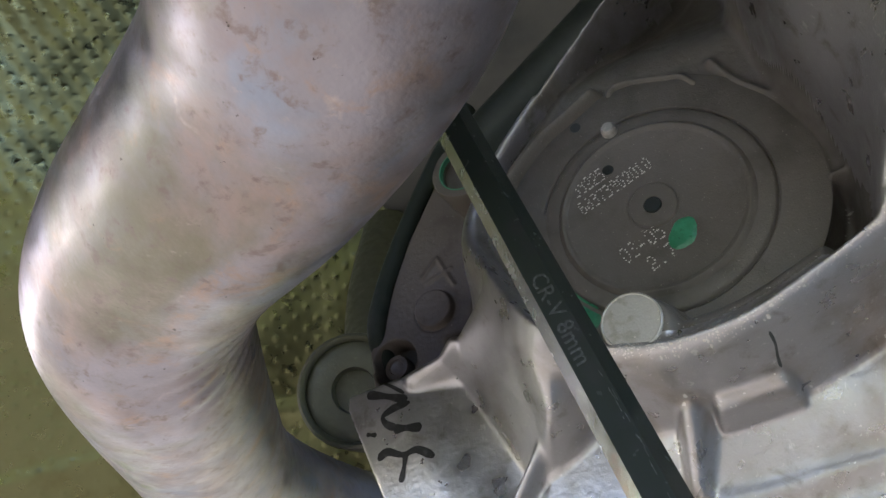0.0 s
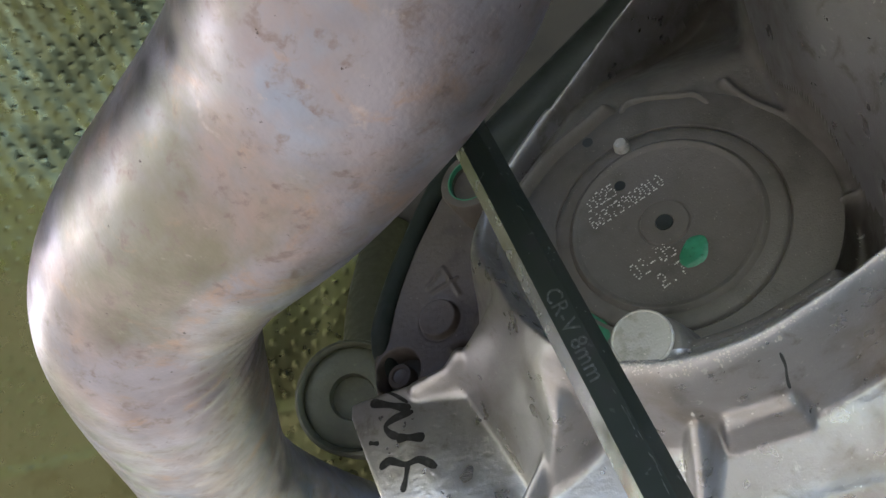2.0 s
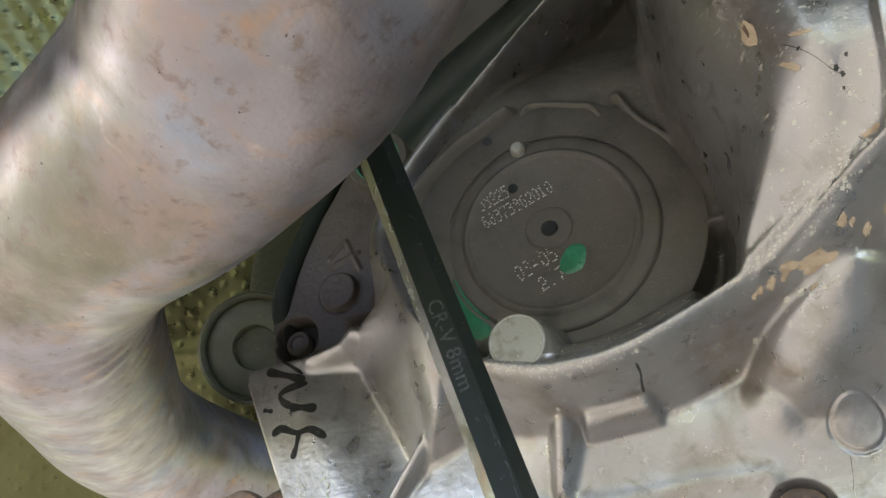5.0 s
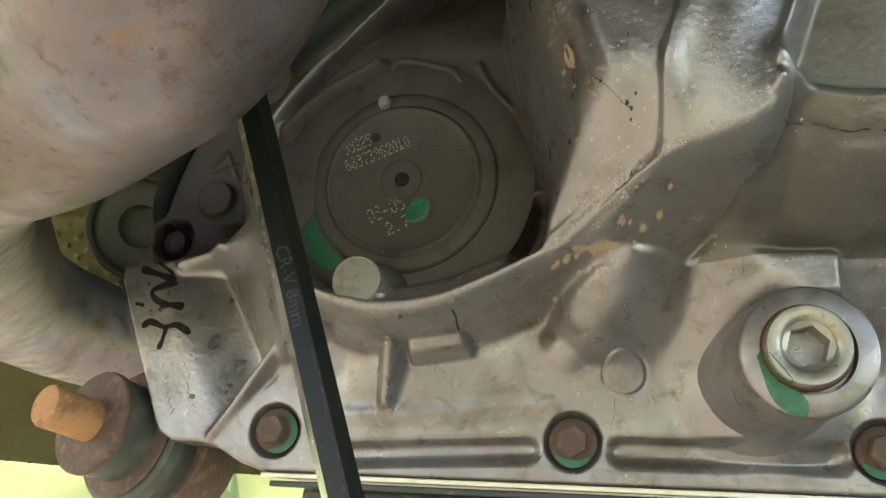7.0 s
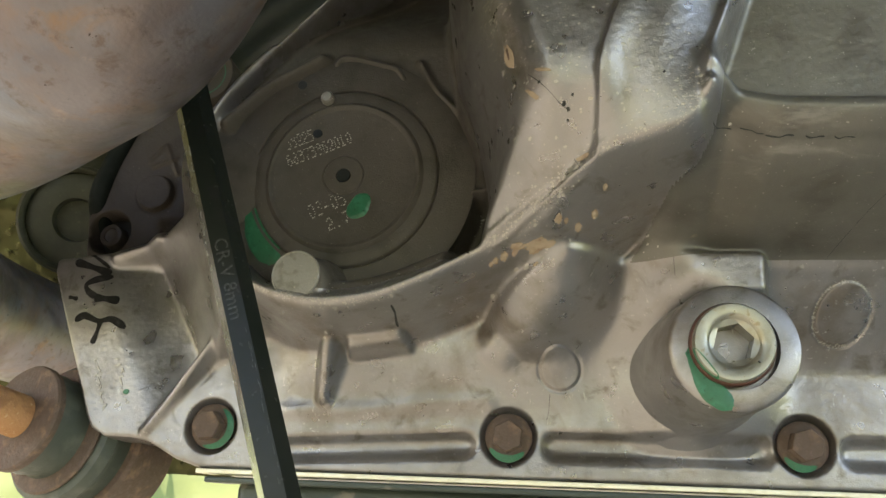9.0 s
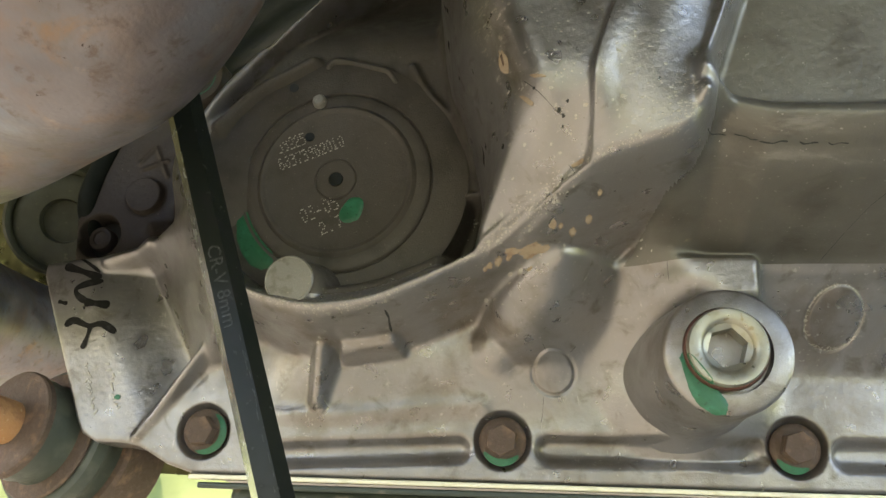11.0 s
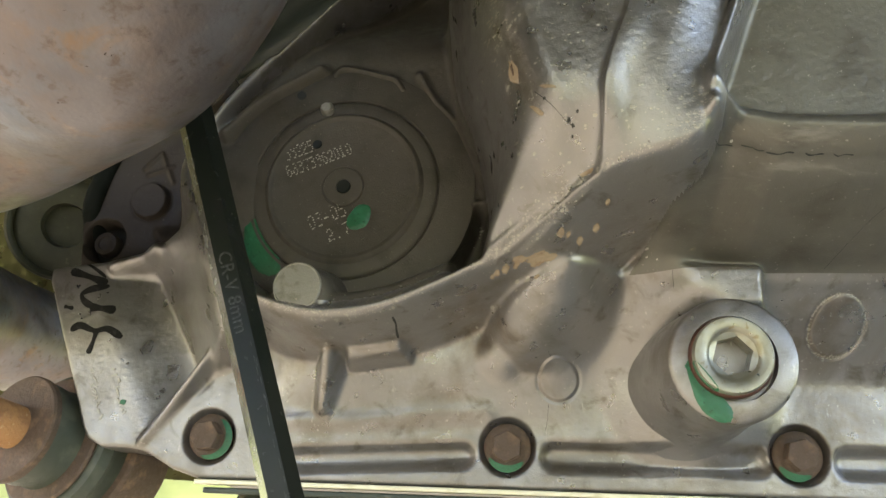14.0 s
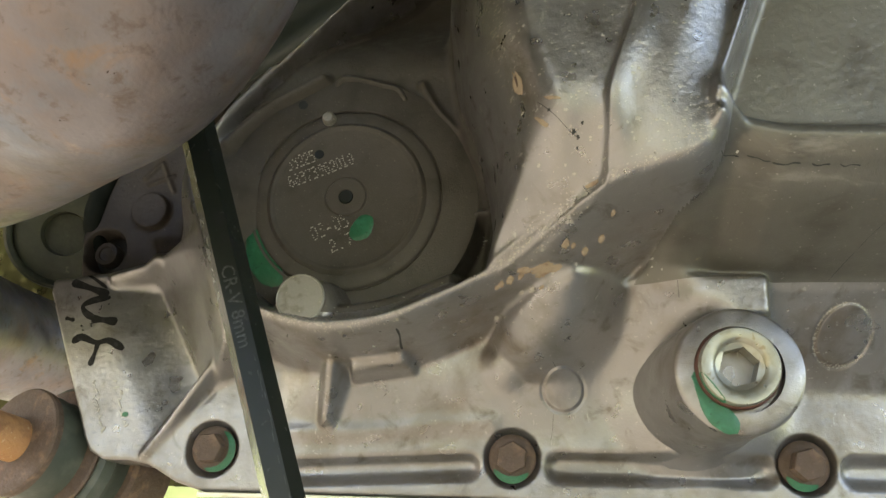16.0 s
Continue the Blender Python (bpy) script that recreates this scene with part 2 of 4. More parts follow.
def box(size, centre, bevel=0.001, bm=None, rot=None):
    bm2 = bmesh.new()
    bmesh.ops.create_cube(bm2, size=1)
    bmesh.ops.scale(bm2, vec=size, verts=bm2.verts)
    if bevel:
        bmesh.ops.bevel(bm2, geom=bm2.edges[:], offset=bevel, segments=3, affect="EDGES", profile=0.5)
    if rot:
        bmesh.ops.rotate(bm2, matrix=rot.to_3x3(), verts=bm2.verts)
    bmesh.ops.translate(bm2, vec=centre, verts=bm2.verts)
    return bm2


# ---- the casing's relief: height towards the viewer over the flange ----
def sst(a, b, x):
    u = np.clip((x - a) / (b - a), 0, 1)
    return u * u * (3 - 2 * u)


def along(X, Z, pts):
    """Distance to a polyline, the value carried along it, and the side (plus: to the right of its run)."""
    best = np.full(X.shape, 9.0)
    val = np.zeros(X.shape)
    side = np.zeros(X.shape)
    for (x0, z0, v0), (x1, z1, v1) in zip(pts, pts[1:]):
        dx, dz = x1 - x0, z1 - z0
        u = np.clip(((X - x0) * dx + (Z - z0) * dz) / (dx * dx + dz * dz), 0, 1)
        ex, ez = X - x0 - u * dx, Z - z0 - u * dz
        d = np.hypot(ex, ez)
        near = d < best
        best = np.where(near, d, best)
        val = np.where(near, v0 + (v1 - v0) * u, val)
        side = np.where(near, np.sign(dz * ex - dx * ez), side)
    return best, val, side


def capsule(X, Z, x0, z0, x1, z1):
    return along(X, Z, [(x0, z0, 0), (x1, z1, 0)])[0]


def smax(a, b, k):
    h = np.clip(0.5 + 0.5 * (a - b) / k, 0, 1)
    return b + (a - b) * h + k * h * (1 - h)


def curve(pts, sub=8):
    """A smooth run through a few (x, z, value) points."""
    p = np.array(pts, float)
    out = []
    for i in range(len(p) - 1):
        a, b, c, d = p[max(i - 1, 0)], p[i], p[i + 1], p[min(i + 2, len(p) - 1)]
        for k in range(sub):
            u = k / sub
            out.append(tuple(0.5 * (2 * b + (c - a) * u + (2 * a - 5 * b + 4 * c - d) * u * u + (3 * b - a - 3 * c + d) * u ** 3)))
    out.append(tuple(p[-1]))
    return out


CX, CZ = 0.052, 0.0896                       # the round cover's centre
CREST = curve([(0.105, 0.235, 0.034), (0.072, 0.196, 0.034), (0.047, 0.171, 0.034), (0.022, 0.144, 0.034), (0.003, 0.122, 0.034),
               (-0.006, 0.098, 0.036), (0.0005, 0.077, 0.040), (0.0113, 0.0585, 0.045), (0.0255, 0.0455, 0.046), (0.043, 0.0395, 0.046),
               (0.060, 0.0393, 0.046), (0.0777, 0.0432, 0.047), (0.106, 0.0552, 0.052), (0.1247, 0.0622, 0.070), (0.1418, 0.0695, 0.090),
               (0.1665, 0.0757, 0.101), (0.1700, 0.0912, 0.103), (0.1752, 0.1061, 0.104), (0.1825, 0.1275, 0.104), (0.197, 0.165, 0.104), (0.222, 0.225, 0.104), (0.24, 0.262, 0.104)])
CREASE = curve([(0.1412, 0.0690, 0), (0.1418, 0.080, 0), (0.1422, 0.0925, 0), (0.1455, 0.104, 0), (0.150, 0.119, 0), (0.158, 0.16, 0)])
TIP_LINE = curve([(0.1412, 0.0690, 0), (0.1355, 0.0668, 0), (0.1226, 0.0602, 0), (0.1107, 0.0548, 0)])
CRACK_X = (0.150, 0.168, 0.1784, 0.1915, 0.2143, 0.26, 0.34)
CRACK_Z = (0.0785, 0.0780, 0.0795, 0.0765, 0.0755, 0.0765, 0.0765)
OUTLINE = [(-0.004, -0.0155), (0.33, -0.0155), (0.33, 0.26), (0.12, 0.26), (0.105, 0.235), (0.072, 0.196), (0.047, 0.171),
           (0.022, 0.144), (-0.012, 0.155), (-0.045, 0.165), (-0.060, 0.140), (-0.072, 0.112), (-0.080, 0.092), (-0.0785, 0.078),
           (-0.0765, 0.0665), (-0.0765, 0.061), (-0.0530, 0.003), (-0.0500, -0.002), (-0.044, -0.0052), (-0.033, -0.0052), (-0.0255, -0.0065), (-0.014, -0.0125)]


def inside_outline(X, Z):
    """Distance inside the casing's outline (minus: outside)."""
    d = along(X, Z, [(x, z, 0) for x, z in OUTLINE + OUTLINE[:1]])[0]
    odd = np.zeros(X.shape, bool)
    for (x0, z0), (x1, z1) in zip(OUTLINE, OUTLINE[1:] + OUTLINE[:1]):
        cross = (z0 > Z) != (z1 > Z)
        with np.errstate(divide="ignore", invalid="ignore"):
            xi = (x1 - x0) * (Z - z0) / (z1 - z0 if z1 != z0 else 1e-12) + x0
        odd ^= cross & (X < xi)
    return np.where(odd, d, -d)


def relief(X, Z):
    # flange and mounting plate, then the ear behind the plate
    H = 0.0008 * np.sin(X * 40) * np.sin(Z * 55 + 1)
    top = 0.0655 + (X + 0.0765) * 0.12
    ear = sst(0.0005, 0.005, Z - top) * sst(0.02, -0.012, X)
    H = H - 0.022 * ear
    # raised lip along the plate's top
    d = capsule(X, Z, -0.049, 0.0665, -0.0285, 0.0712)
    H = smax(H, 0.0045 - 0.0045 * sst(0.0008, 0.0045, d) - 0.022 * sst(0.003, 0.008, d), 0.0015)
    # slope of the ground between flange and upper works
    H = H + 0.034 * sst(0.022, 0.062, Z) * sst(0.135, 0.165, X)
    H = H + 0.007 * sst(0.002, 0.034, Z) * sst(0.02, 0.04, X) * sst(0.16, 0.12, X)
    # upper works, far side: a steep shoulder up to the parting crack, a rib over it, then a sunk panel
    far = sst(0.148, 0.168, X)
    rise = Z - np.interp(X, CRACK_X, CRACK_Z)
    H = H + far * np.interp(rise, (-0.0200, -0.0175, -0.0045, -0.0020, 0.0, 0.0006, 0.0035, 0.0065, 0.0092, 0.0115, 0.0140, 0.045, 0.17),
                            (0.0, 0.004, 0.0440, 0.0485, 0.0510, 0.0535, 0.0570, 0.0588, 0.0580, 0.0535, 0.0460, 0.0490, 0.066))
    # the rim
    d, hc, side = along(X, Z, CREST)
    out = side > 0
    run = np.array([(0.944 * x + 0.33 * z, v) for x, z, v in CREST if x > 0.09 and z < 0.08])
    far_side = sst(0.096, 0.112, X) * sst(0.21, 0.19, Z)
    hc = hc * (1 - far_side) + np.interp(0.944 * X + 0.33 * Z, run[:, 0], run[:, 1]) * far_side
    left = sst(0.022, 0.004, X) * sst(0.12, 0.10, Z)
    right = sst(0.10, 0.13, X)
    w = 0.0125 + 0.016 * left + 0.008 * right * sst(0.156, 0.138, X) - 0.0070 * sst(0.148, 0.166, X)
    fall = 1 - sst(0.0012, 1.0, d / w)
    fall = fall + (np.clip(1 - (d - 0.0008) / w, 0, 1) - fall) * sst(0.125, 0.150, X)
    # scoop between plate and rim wall: soft on the plate's side, a straight ramp up to the rim
    du, _, su = along(X, Z, curve([(-0.0060, 0.0180, 0), (-0.0138, 0.0327, 0), (-0.0215, 0.046, 0), (-0.0295, 0.060, 0), (-0.040, 0.080, 0)]))
    du = du * np.where(su > 0, 1, -1)
    above = (0.785 * (Z + 0.003) - 0.62 * (X + 0.0275) * 1.0) * 1.0
    scoop = sst(0.0015, 0.0075, above)
    H = H - 0.0075 * sst(-0.0270, -0.001, du) * sst(0.072, 0.062, Z) * sst(0.012, 0.0, X) * scoop
    ramp = np.clip((du + 0.0005) / (np.maximum(du, 0) + d + 0.0008), 0, 1)
    lm = sst(0.020, 0.010, X) * sst(0.092, 0.076, Z) * scoop
    fall = fall + (ramp - fall) * lm
    rim_out = H + (hc - H) * fall
    floor = np.full(X.shape, 0.0255)
    ra, an = np.hypot(X - CX, Z - CZ), np.degrees(np.arctan2(Z - CZ, X - CX))
    floor = floor - 0.012 * sst(0.0490, 0.0510, ra) * sst(-52, -46, an) * sst(-7, -11, an)
    # second step inside the upper rim, then the raised lips and the claw round the cover
    floor = floor - 0.030 * sst(0.142, 0.19, Z)
    for pts, lift, wide in ((((0.0040, 0.1120), (0.0100, 0.1186), (0.0197, 0.1277), (0.0305, 0.1338), (0.0397, 0.1391)), 0.0065, 0.0026),
                            (((0.0450, 0.1369), (0.0477, 0.1399), (0.0549, 0.1388), (0.0644, 0.1359), (0.0690, 0.1344), (0.0722, 0.1299)), 0.0042, 0.0013),
                            (((0.0784, 0.1368), (0.0812, 0.1310), (0.0851, 0.1247), (0.0921, 0.1167), (0.0980, 0.1063), (0.1016, 0.0977)), 0.0036, 0.0014),
                            (((0.1022, 0.0960), (0.1043, 0.0912), (0.1072, 0.0837), (0.1031, 0.0831), (0.1007, 0.0830)), 0.0048, 0.0015)):
        lip = along(X, Z, curve([(x, z, 0) for x, z in pts], 5))[0]
        floor = floor + lift * np.exp(-(lip / wide) ** 4)
    floor = floor + 0.004 * sst(0.0, 0.02, 0.03 - np.hypot(X - 0.004, Z - 0.088))
    fall_in = 1 - sst(0.0010, 0.0042, d)
    rim_in = floor + (hc - floor) * fall_in
    # smooth shelf inside the lower rim
    shelf = sst(0.026, 0.034, X) * sst(0.102, 0.092, X) * sst(0.080, 0.070, Z)
    rim_in = np.where(shelf > 0, smax(rim_in, 0.0440 - 0.0022 * (d / 0.006) ** 2 - 0.016 * sst(0.0070, 0.0115, d) - 0.03 * (1 - shelf), 0.0015), rim_in)
    # the large bulge beyond the cover
    edge = curve([(0.104, 0.0545, 0), (0.1065, 0.072, 0), (0.1020, 0.098, 0), (0.0945, 0.120, 0), (0.0905, 0.150, 0), (0.090, 0.235, 0)])
    db, _, sb = along(X, Z, edge)
    db = db * np.where(sb > 0, 1, -1)
    db = db + 0.0010 * np.sin(Z * 130)
    seam_in = along(X, Z, [(0.085, 0.0475, 0), (0.106, 0.0552, 0), (0.1247, 0.0622, 0), (0.1418, 0.0695, 0), (0.1664, 0.0755, 0), (0.26, 0.0985, 0)])[0]
    body = 0.026 + 0.018 * sst(-0.003, 0.004, db) + 0.058 * (1 - (1 - np.clip(db / 0.026, 0, 1)) ** 2) + 0.04 * np.clip(db - 0.03, 0, 0.09)
    body = -smax(-body, -(hc + 0.0004 + (0.95 - 0.72 * sst(0.136, 0.150, X)) * np.maximum(seam_in - 0.0030 * sst(0.150, 0.140, X), 0)), 0.006)
    dc = along(X, Z, CREASE)
    body = body + 0.0012 * sst(-0.004, 0.004, dc[0] * dc[2])
    body = body - 0.0042 * np.exp(-(np.hypot(X - 0.1350, (Z - 0.080) * 0.7) / 0.0075) ** 2)
    dw = along(X, Z, curve([(0.1150, 0.0575, 0), (0.1205, 0.0660, 0), (0.1275, 0.0765, 0), (0.1305, 0.088, 0)]))[0]
    body = body + 0.0040 * np.exp(-(dw / 0.0065) ** 2) * sst(0.092, 0.070, Z)
    dr = along(X, Z, [(x, z, 0) for x, z, _v in CREST if x > 0.1660])[0]
    body = body - 0.013 * (1 - sst(-0.006, 0.015, dr)) * sst(0.150, 0.162, X) * sst(0.068, 0.130, Z)
    use = sst(-0.0035, 0.0005, db)
    rim_in = np.where(db > -0.0035, np.maximum(rim_in * (1 - use) + body * use, np.where(db < 0.004, rim_in, 0)), rim_in)
    res = np.where(out, rim_out, rim_in)
    # lump where seam, bulge and shoulder meet
    for lx, lz, lr, lh in ((0.1738, 0.0905, 0.0034, 0.009), (0.1722, 0.0835, 0.0024, 0.007), (0.1765, 0.0935, 0.0026, 0.006), (0.1770, 0.0870, 0.0024, 0.0045)):
        res = res + lh * np.exp(-(np.hypot(X - lx, (Z - lz) * 0.85) / lr) ** 2)
    # nose that runs down from the rim, and the mound next to it
    dn, hn, _ = along(X, Z, curve([(0.1320, 0.0560, 0.052), (0.1265, 0.0500, 0.047), (0.1180, 0.0405, 0.0325), (0.1105, 0.0325, 0.0130)], 5))
    res = np.where(out, smax(res, hn - 0.013 * (dn / 0.0125) ** 2, 0.0035), res)
    mo = capsule(X, Z, 0.156, 0.047, 0.140, 0.038)
    res = res + 0.0022 * (1 - sst(0.0, 0.0130, mo))
    # fillets at the foot of the plug boss and round the cast pin
    res = res + 0.0085 * (1 - sst(0.0185, 0.0350, np.hypot(X - 0.1790, Z - 0.0235)))
    rpin = np.hypot(X - 0.0450, Z - 0.0462)
    res = np.where(rpin < 0.0150, smax(res, 0.0446 - 0.03 * sst(0.0072, 0.0150, rpin), 0.001), res)
    # diagonal rib that closes the dish
    rb = capsule(X, Z, -0.0275, -0.003, 0.008, 0.0415)
    res = smax(res, 0.0015 + 0.0085 * sst(-0.028, 0.005, X) - 0.012 * sst(0.0006, 0.0048, rb) - 0.04 * sst(0.004, 0.012, rb), 0.0014)
    # tab, upright rib and the wave line beside them
    tx, tz = X - 0.0656, Z - 0.0322 - 0.14 * (X - 0.0656)
    bar = np.sqrt(np.clip(1 - (tz / 0.0054) ** 2, 0, 1)) * np.sqrt(np.clip(1 - (np.maximum(np.abs(tx) - 0.0085, 0) / 0.0030) ** 2, 0, 1))
    res = smax(res, np.where(bar > 0, 0.0110 + 0.0105 * bar, -0.05), 0.0022)
    rp = capsule(X, Z, 0.0490, 0.0335, 0.0440, 0.0115)
    res = smax(res, 0.0060 + 0.0165 * sst(0.006, 0.036, Z) - 0.0045 * (rp / 0.0034) ** 2, 0.0016)
    wv = along(X, Z, curve([(0.019, 0.036, 0), (0.028, 0.0325, 0), (0.038, 0.0305, 0), (0.046, 0.0335, 0)]))[0]
    res = res + 0.0016 * np.exp(-(wv / 0.0016) ** 2)
    # soft crest low on the flange
    cr = along(X, Z, curve([(0.030, 0.0065, 0), (0.06, 0.0075, 0), (0.085, 0.0105, 0), (0.105, 0.0115, 0)]))[0]
    res = res + 0.0012 * np.exp(-(cr / 0.003) ** 2)
    # long pockets between the bolts
    for x0, z0, x1, z1, half in ((0.030, -0.0078, 0.0965, -0.0040, 0.0040), (0.1295, -0.0035, 0.200, -0.0035, 0.0046), (0.231, -0.003, 0.32, -0.003, 0.0046)):
        g = capsule(X, Z, x0, z0, x1, z1)
        res = res - 0.0050 * (1 - sst(half - 0.0022, half + 0.0012, g))
    # raised lip to the right of the plug, plateau above it
    pl = np.hypot(np.maximum(np.abs(X - 0.1830) - 0.0120, 0), np.maximum(np.abs(Z - 0.0500) - 0.0050, 0))
    res = smax(res, 0.0410 - 0.004 * sst(0.0008, 0.0030, pl) - 0.06 * sst(0.002, 0.011, pl), 0.0018)
    ln = capsule(X, Z, 0.199, 0.0545, 0.33, 0.053)
    res = res + 0.0013 * np.exp(-(ln / 0.0022) ** 2)
    return res


def crisp(X, Z, res):
    """Machined and stamped details, sharper than the cast forms."""
    for bx, bz in ((-0.0005, 0.0), (0.1127, -0.0008), (0.2145, -0.0008)):
        r = np.hypot(X - bx, Z - bz)
        res = res * sst(0.0080, 0.0110, r) - 0.0040 * (1 - sst(0.0080, 0.0110, r))
    r = np.hypot(X + 0.0684, Z - 0.0853)
    res = np.where(r < 0.0115, res - 0.012 * (1 - sst(0.0088, 0.0104, r)), res)
    # sharp folds of the bulge and the parting seam along the rim
    dc, _, sc = along(X, Z, CREASE)
    res = res + (0.0022 * sst(-0.0006, 0.0008, dc * sc) * (1 - sst(0.0, 0.011, dc)) + 0.0007 * np.exp(-(dc / 0.0008) ** 2)) * (1 - 0.7 * sst(0.10, 0.13, Z)) * sst(0.0680, 0.0700, Z)
    dt = along(X, Z, TIP_LINE)[0]
    res = res + 0.0011 * np.exp(-(dt / 0.0008) ** 2)
    ds = along(X, Z, [(x, z + 0.0004, v) for x, z, v in CREST if 0.105 < x < 0.168 and z < 0.078])[0]
    pits = 0.55 + 0.45 * np.sin(X * 2100) * np.sin(X * 900 + 1)
    res = res - 0.0012 * np.exp(-(ds / 0.0006) ** 2) * pits * sst(0.108, 0.114, X) * sst(0.150, 0.143, X)
    # cast arrow marks on the ear
    for pts in (((-0.054, 0.1195), (-0.047, 0.127), (-0.040, 0.113)), ((-0.0325, 0.126), (-0.031, 0.112)), ((-0.052, 0.1165), (-0.041, 0.1205))):
        g = along(X, Z, [(x, z, 0) for x, z in pts])[0]
        res = res + 0.0010 * np.exp(-(g / 0.0009) ** 2)
    # ejector marks
    for ex, ez, er, lift in ((0.1312, 0.0232, 0.0072, 0.0008), (0.2258, 0.0416, 0.0088, 0.0009), (-0.0490, 0.1035, 0.0085, 0.0030)):
        r = np.hypot(X - ex, Z - ez)
        res = res + lift * (1 - sst(er - 0.0006, er + 0.0002, r)) - 0.0005 * np.exp(-((r - er - 0.0004) / 0.0005) ** 2)
    return res


STEP = 0.00046
GX, GZ = np.arange(-0.092, 0.332, STEP), np.arange(-0.024, 0.262, STEP)
GRID = relief(*np.meshgrid(GX, GZ))
for _ in range(6):
    GRID = np.pad(GRID, 1, mode="edge")
    GRID = (GRID[:-2] + 2 * GRID[1:-1] + GRID[2:]) / 4
    GRID = (GRID[:, :-2] + 2 * GRID[:, 1:-1] + GRID[:, 2:]) / 4
XX, ZZ = np.meshgrid(GX, GZ)
SOFT = GRID.copy()
for _ in range(220):
    SOFT = np.pad(SOFT, 1, mode="edge")
    SOFT = (SOFT[:-2] + 2 * SOFT[1:-1] + SOFT[2:]) / 4
    SOFT = (SOFT[:, :-2] + 2 * SOFT[:, 1:-1] + SOFT[:, 2:]) / 4
cd, _cv, cs = along(XX, ZZ, CREST)
hollow = sst(0.034, 0.020, np.hypot((XX - 0.146) * 0.8, ZZ - 0.045)) * sst(0.009, 0.018, cd) * (cs > 0)
GRID = GRID + (SOFT - GRID) * hollow
GRID = crisp(XX, ZZ, GRID)


def heights(x, z):
    """The relief at many places, read between the grid's points."""
    u, v = (np.asarray(x, float) - GX[0]) / STEP, (np.asarray(z, float) - GZ[0]) / STEP
    u, v = np.clip(u, 0, len(GX) - 2.001), np.clip(v, 0, len(GZ) - 2.001)
    i, j = u.astype(int), v.astype(int)
    a, b = u - i, v - j
    return (GRID[j, i] * (1 - a) + GRID[j, i + 1] * a) * (1 - b) + (GRID[j + 1, i] * (1 - a) + GRID[j + 1, i + 1] * a) * b


def height(x, z):
    return float(heights(x, z))


EDGE = curve([(0.104, 0.0545, 0), (0.1065, 0.072, 0), (0.1020, 0.098, 0), (0.0945, 0.120, 0), (0.0905, 0.150, 0), (0.090, 0.235, 0)])


def casing_body(parent):
    X, Z = np.meshgrid(GX, GZ)
    ins = inside_outline(X, Z)
    H = GRID.copy()
    rng = np.random.default_rng(5)
    rough = rng.normal(0, 1, X.shape)
    for _ in range(2):
        rough = (rough + np.roll(rough, 1, 0) + np.roll(rough, 1, 1) + np.roll(rough, -1, 0) + np.roll(rough, -1, 1)) / 5
    H = H + 0.00008 * rough
    H = H - (0.0016 - np.sqrt(np.maximum(0.0016 ** 2 - np.clip(0.0016 - ins, 0, 0.0016) ** 2, 0)))
    H = H - 0.045 * sst(0.0003, -0.0024, ins)
    keep = ins > -0.0030
    index = np.full(X.shape, -1)
    index[keep] = np.arange(keep.sum())
    co = np.stack([X[keep], -H[keep], Z[keep]], 1)
    full = keep[:-1, :-1] & keep[1:, :-1] & keep[:-1, 1:] & keep[1:, 1:]
    # the ear is split off to take a colour with shade in it
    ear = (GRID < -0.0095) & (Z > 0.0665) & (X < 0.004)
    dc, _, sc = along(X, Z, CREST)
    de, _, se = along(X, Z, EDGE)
    # recess floor gets the cover's darker colour in place of shade
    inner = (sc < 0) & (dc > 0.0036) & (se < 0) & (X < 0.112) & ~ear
    upper = (sc > 0) & (X > 0.150) & (Z > 0.0560) & (dc > 0.0205 - 0.0150 * sst(0.148, 0.166, X))
    split_grid(co, index, full & ~(ear | inner | upper)[:-1, :-1], "body", ALU, parent)
    split_grid(co, index, full & upper[:-1, :-1], "upper_housing", GRIME, parent, "dark oily upper housing with pale scuffs")
    split_grid(co, index, full & inner[:-1, :-1], "recess", COVER, parent, "recess round the cover, its shade put into a darker colour")
    split_grid(co, index, full & ear[:-1, :-1], "ear", SHADED_CAST, parent, "cast ear darkened for the pipe's shade")


def split_grid(co, index, full, name, material, parent, label=""):
    quads = np.stack([index[:-1, :-1][full], index[:-1, 1:][full], index[1:, 1:][full], index[1:, :-1][full]], 1)
    used, quads = np.unique(quads, return_inverse=True)
    quads, co = quads.reshape(-1, 4), co[used]
    me = bpy.data.meshes.new(name)
    me.vertices.add(len(co))
    me.vertices.foreach_set("co", co.ravel())
    me.loops.add(quads.size)
    me.loops.foreach_set("vertex_index", quads.ravel().astype(np.int32))
    me.polygons.add(len(quads))
    me.polygons.foreach_set("loop_start", np.arange(0, quads.size, 4, dtype=np.int32))
    me.polygons.foreach_set("use_smooth", np.ones(len(quads), bool))
    me.update(calc_edges=True)
    me.materials.append(material)
    ob = new(name, me)
    ob.parent = parent
    if label:
        tagged(ob, label)
    return ob


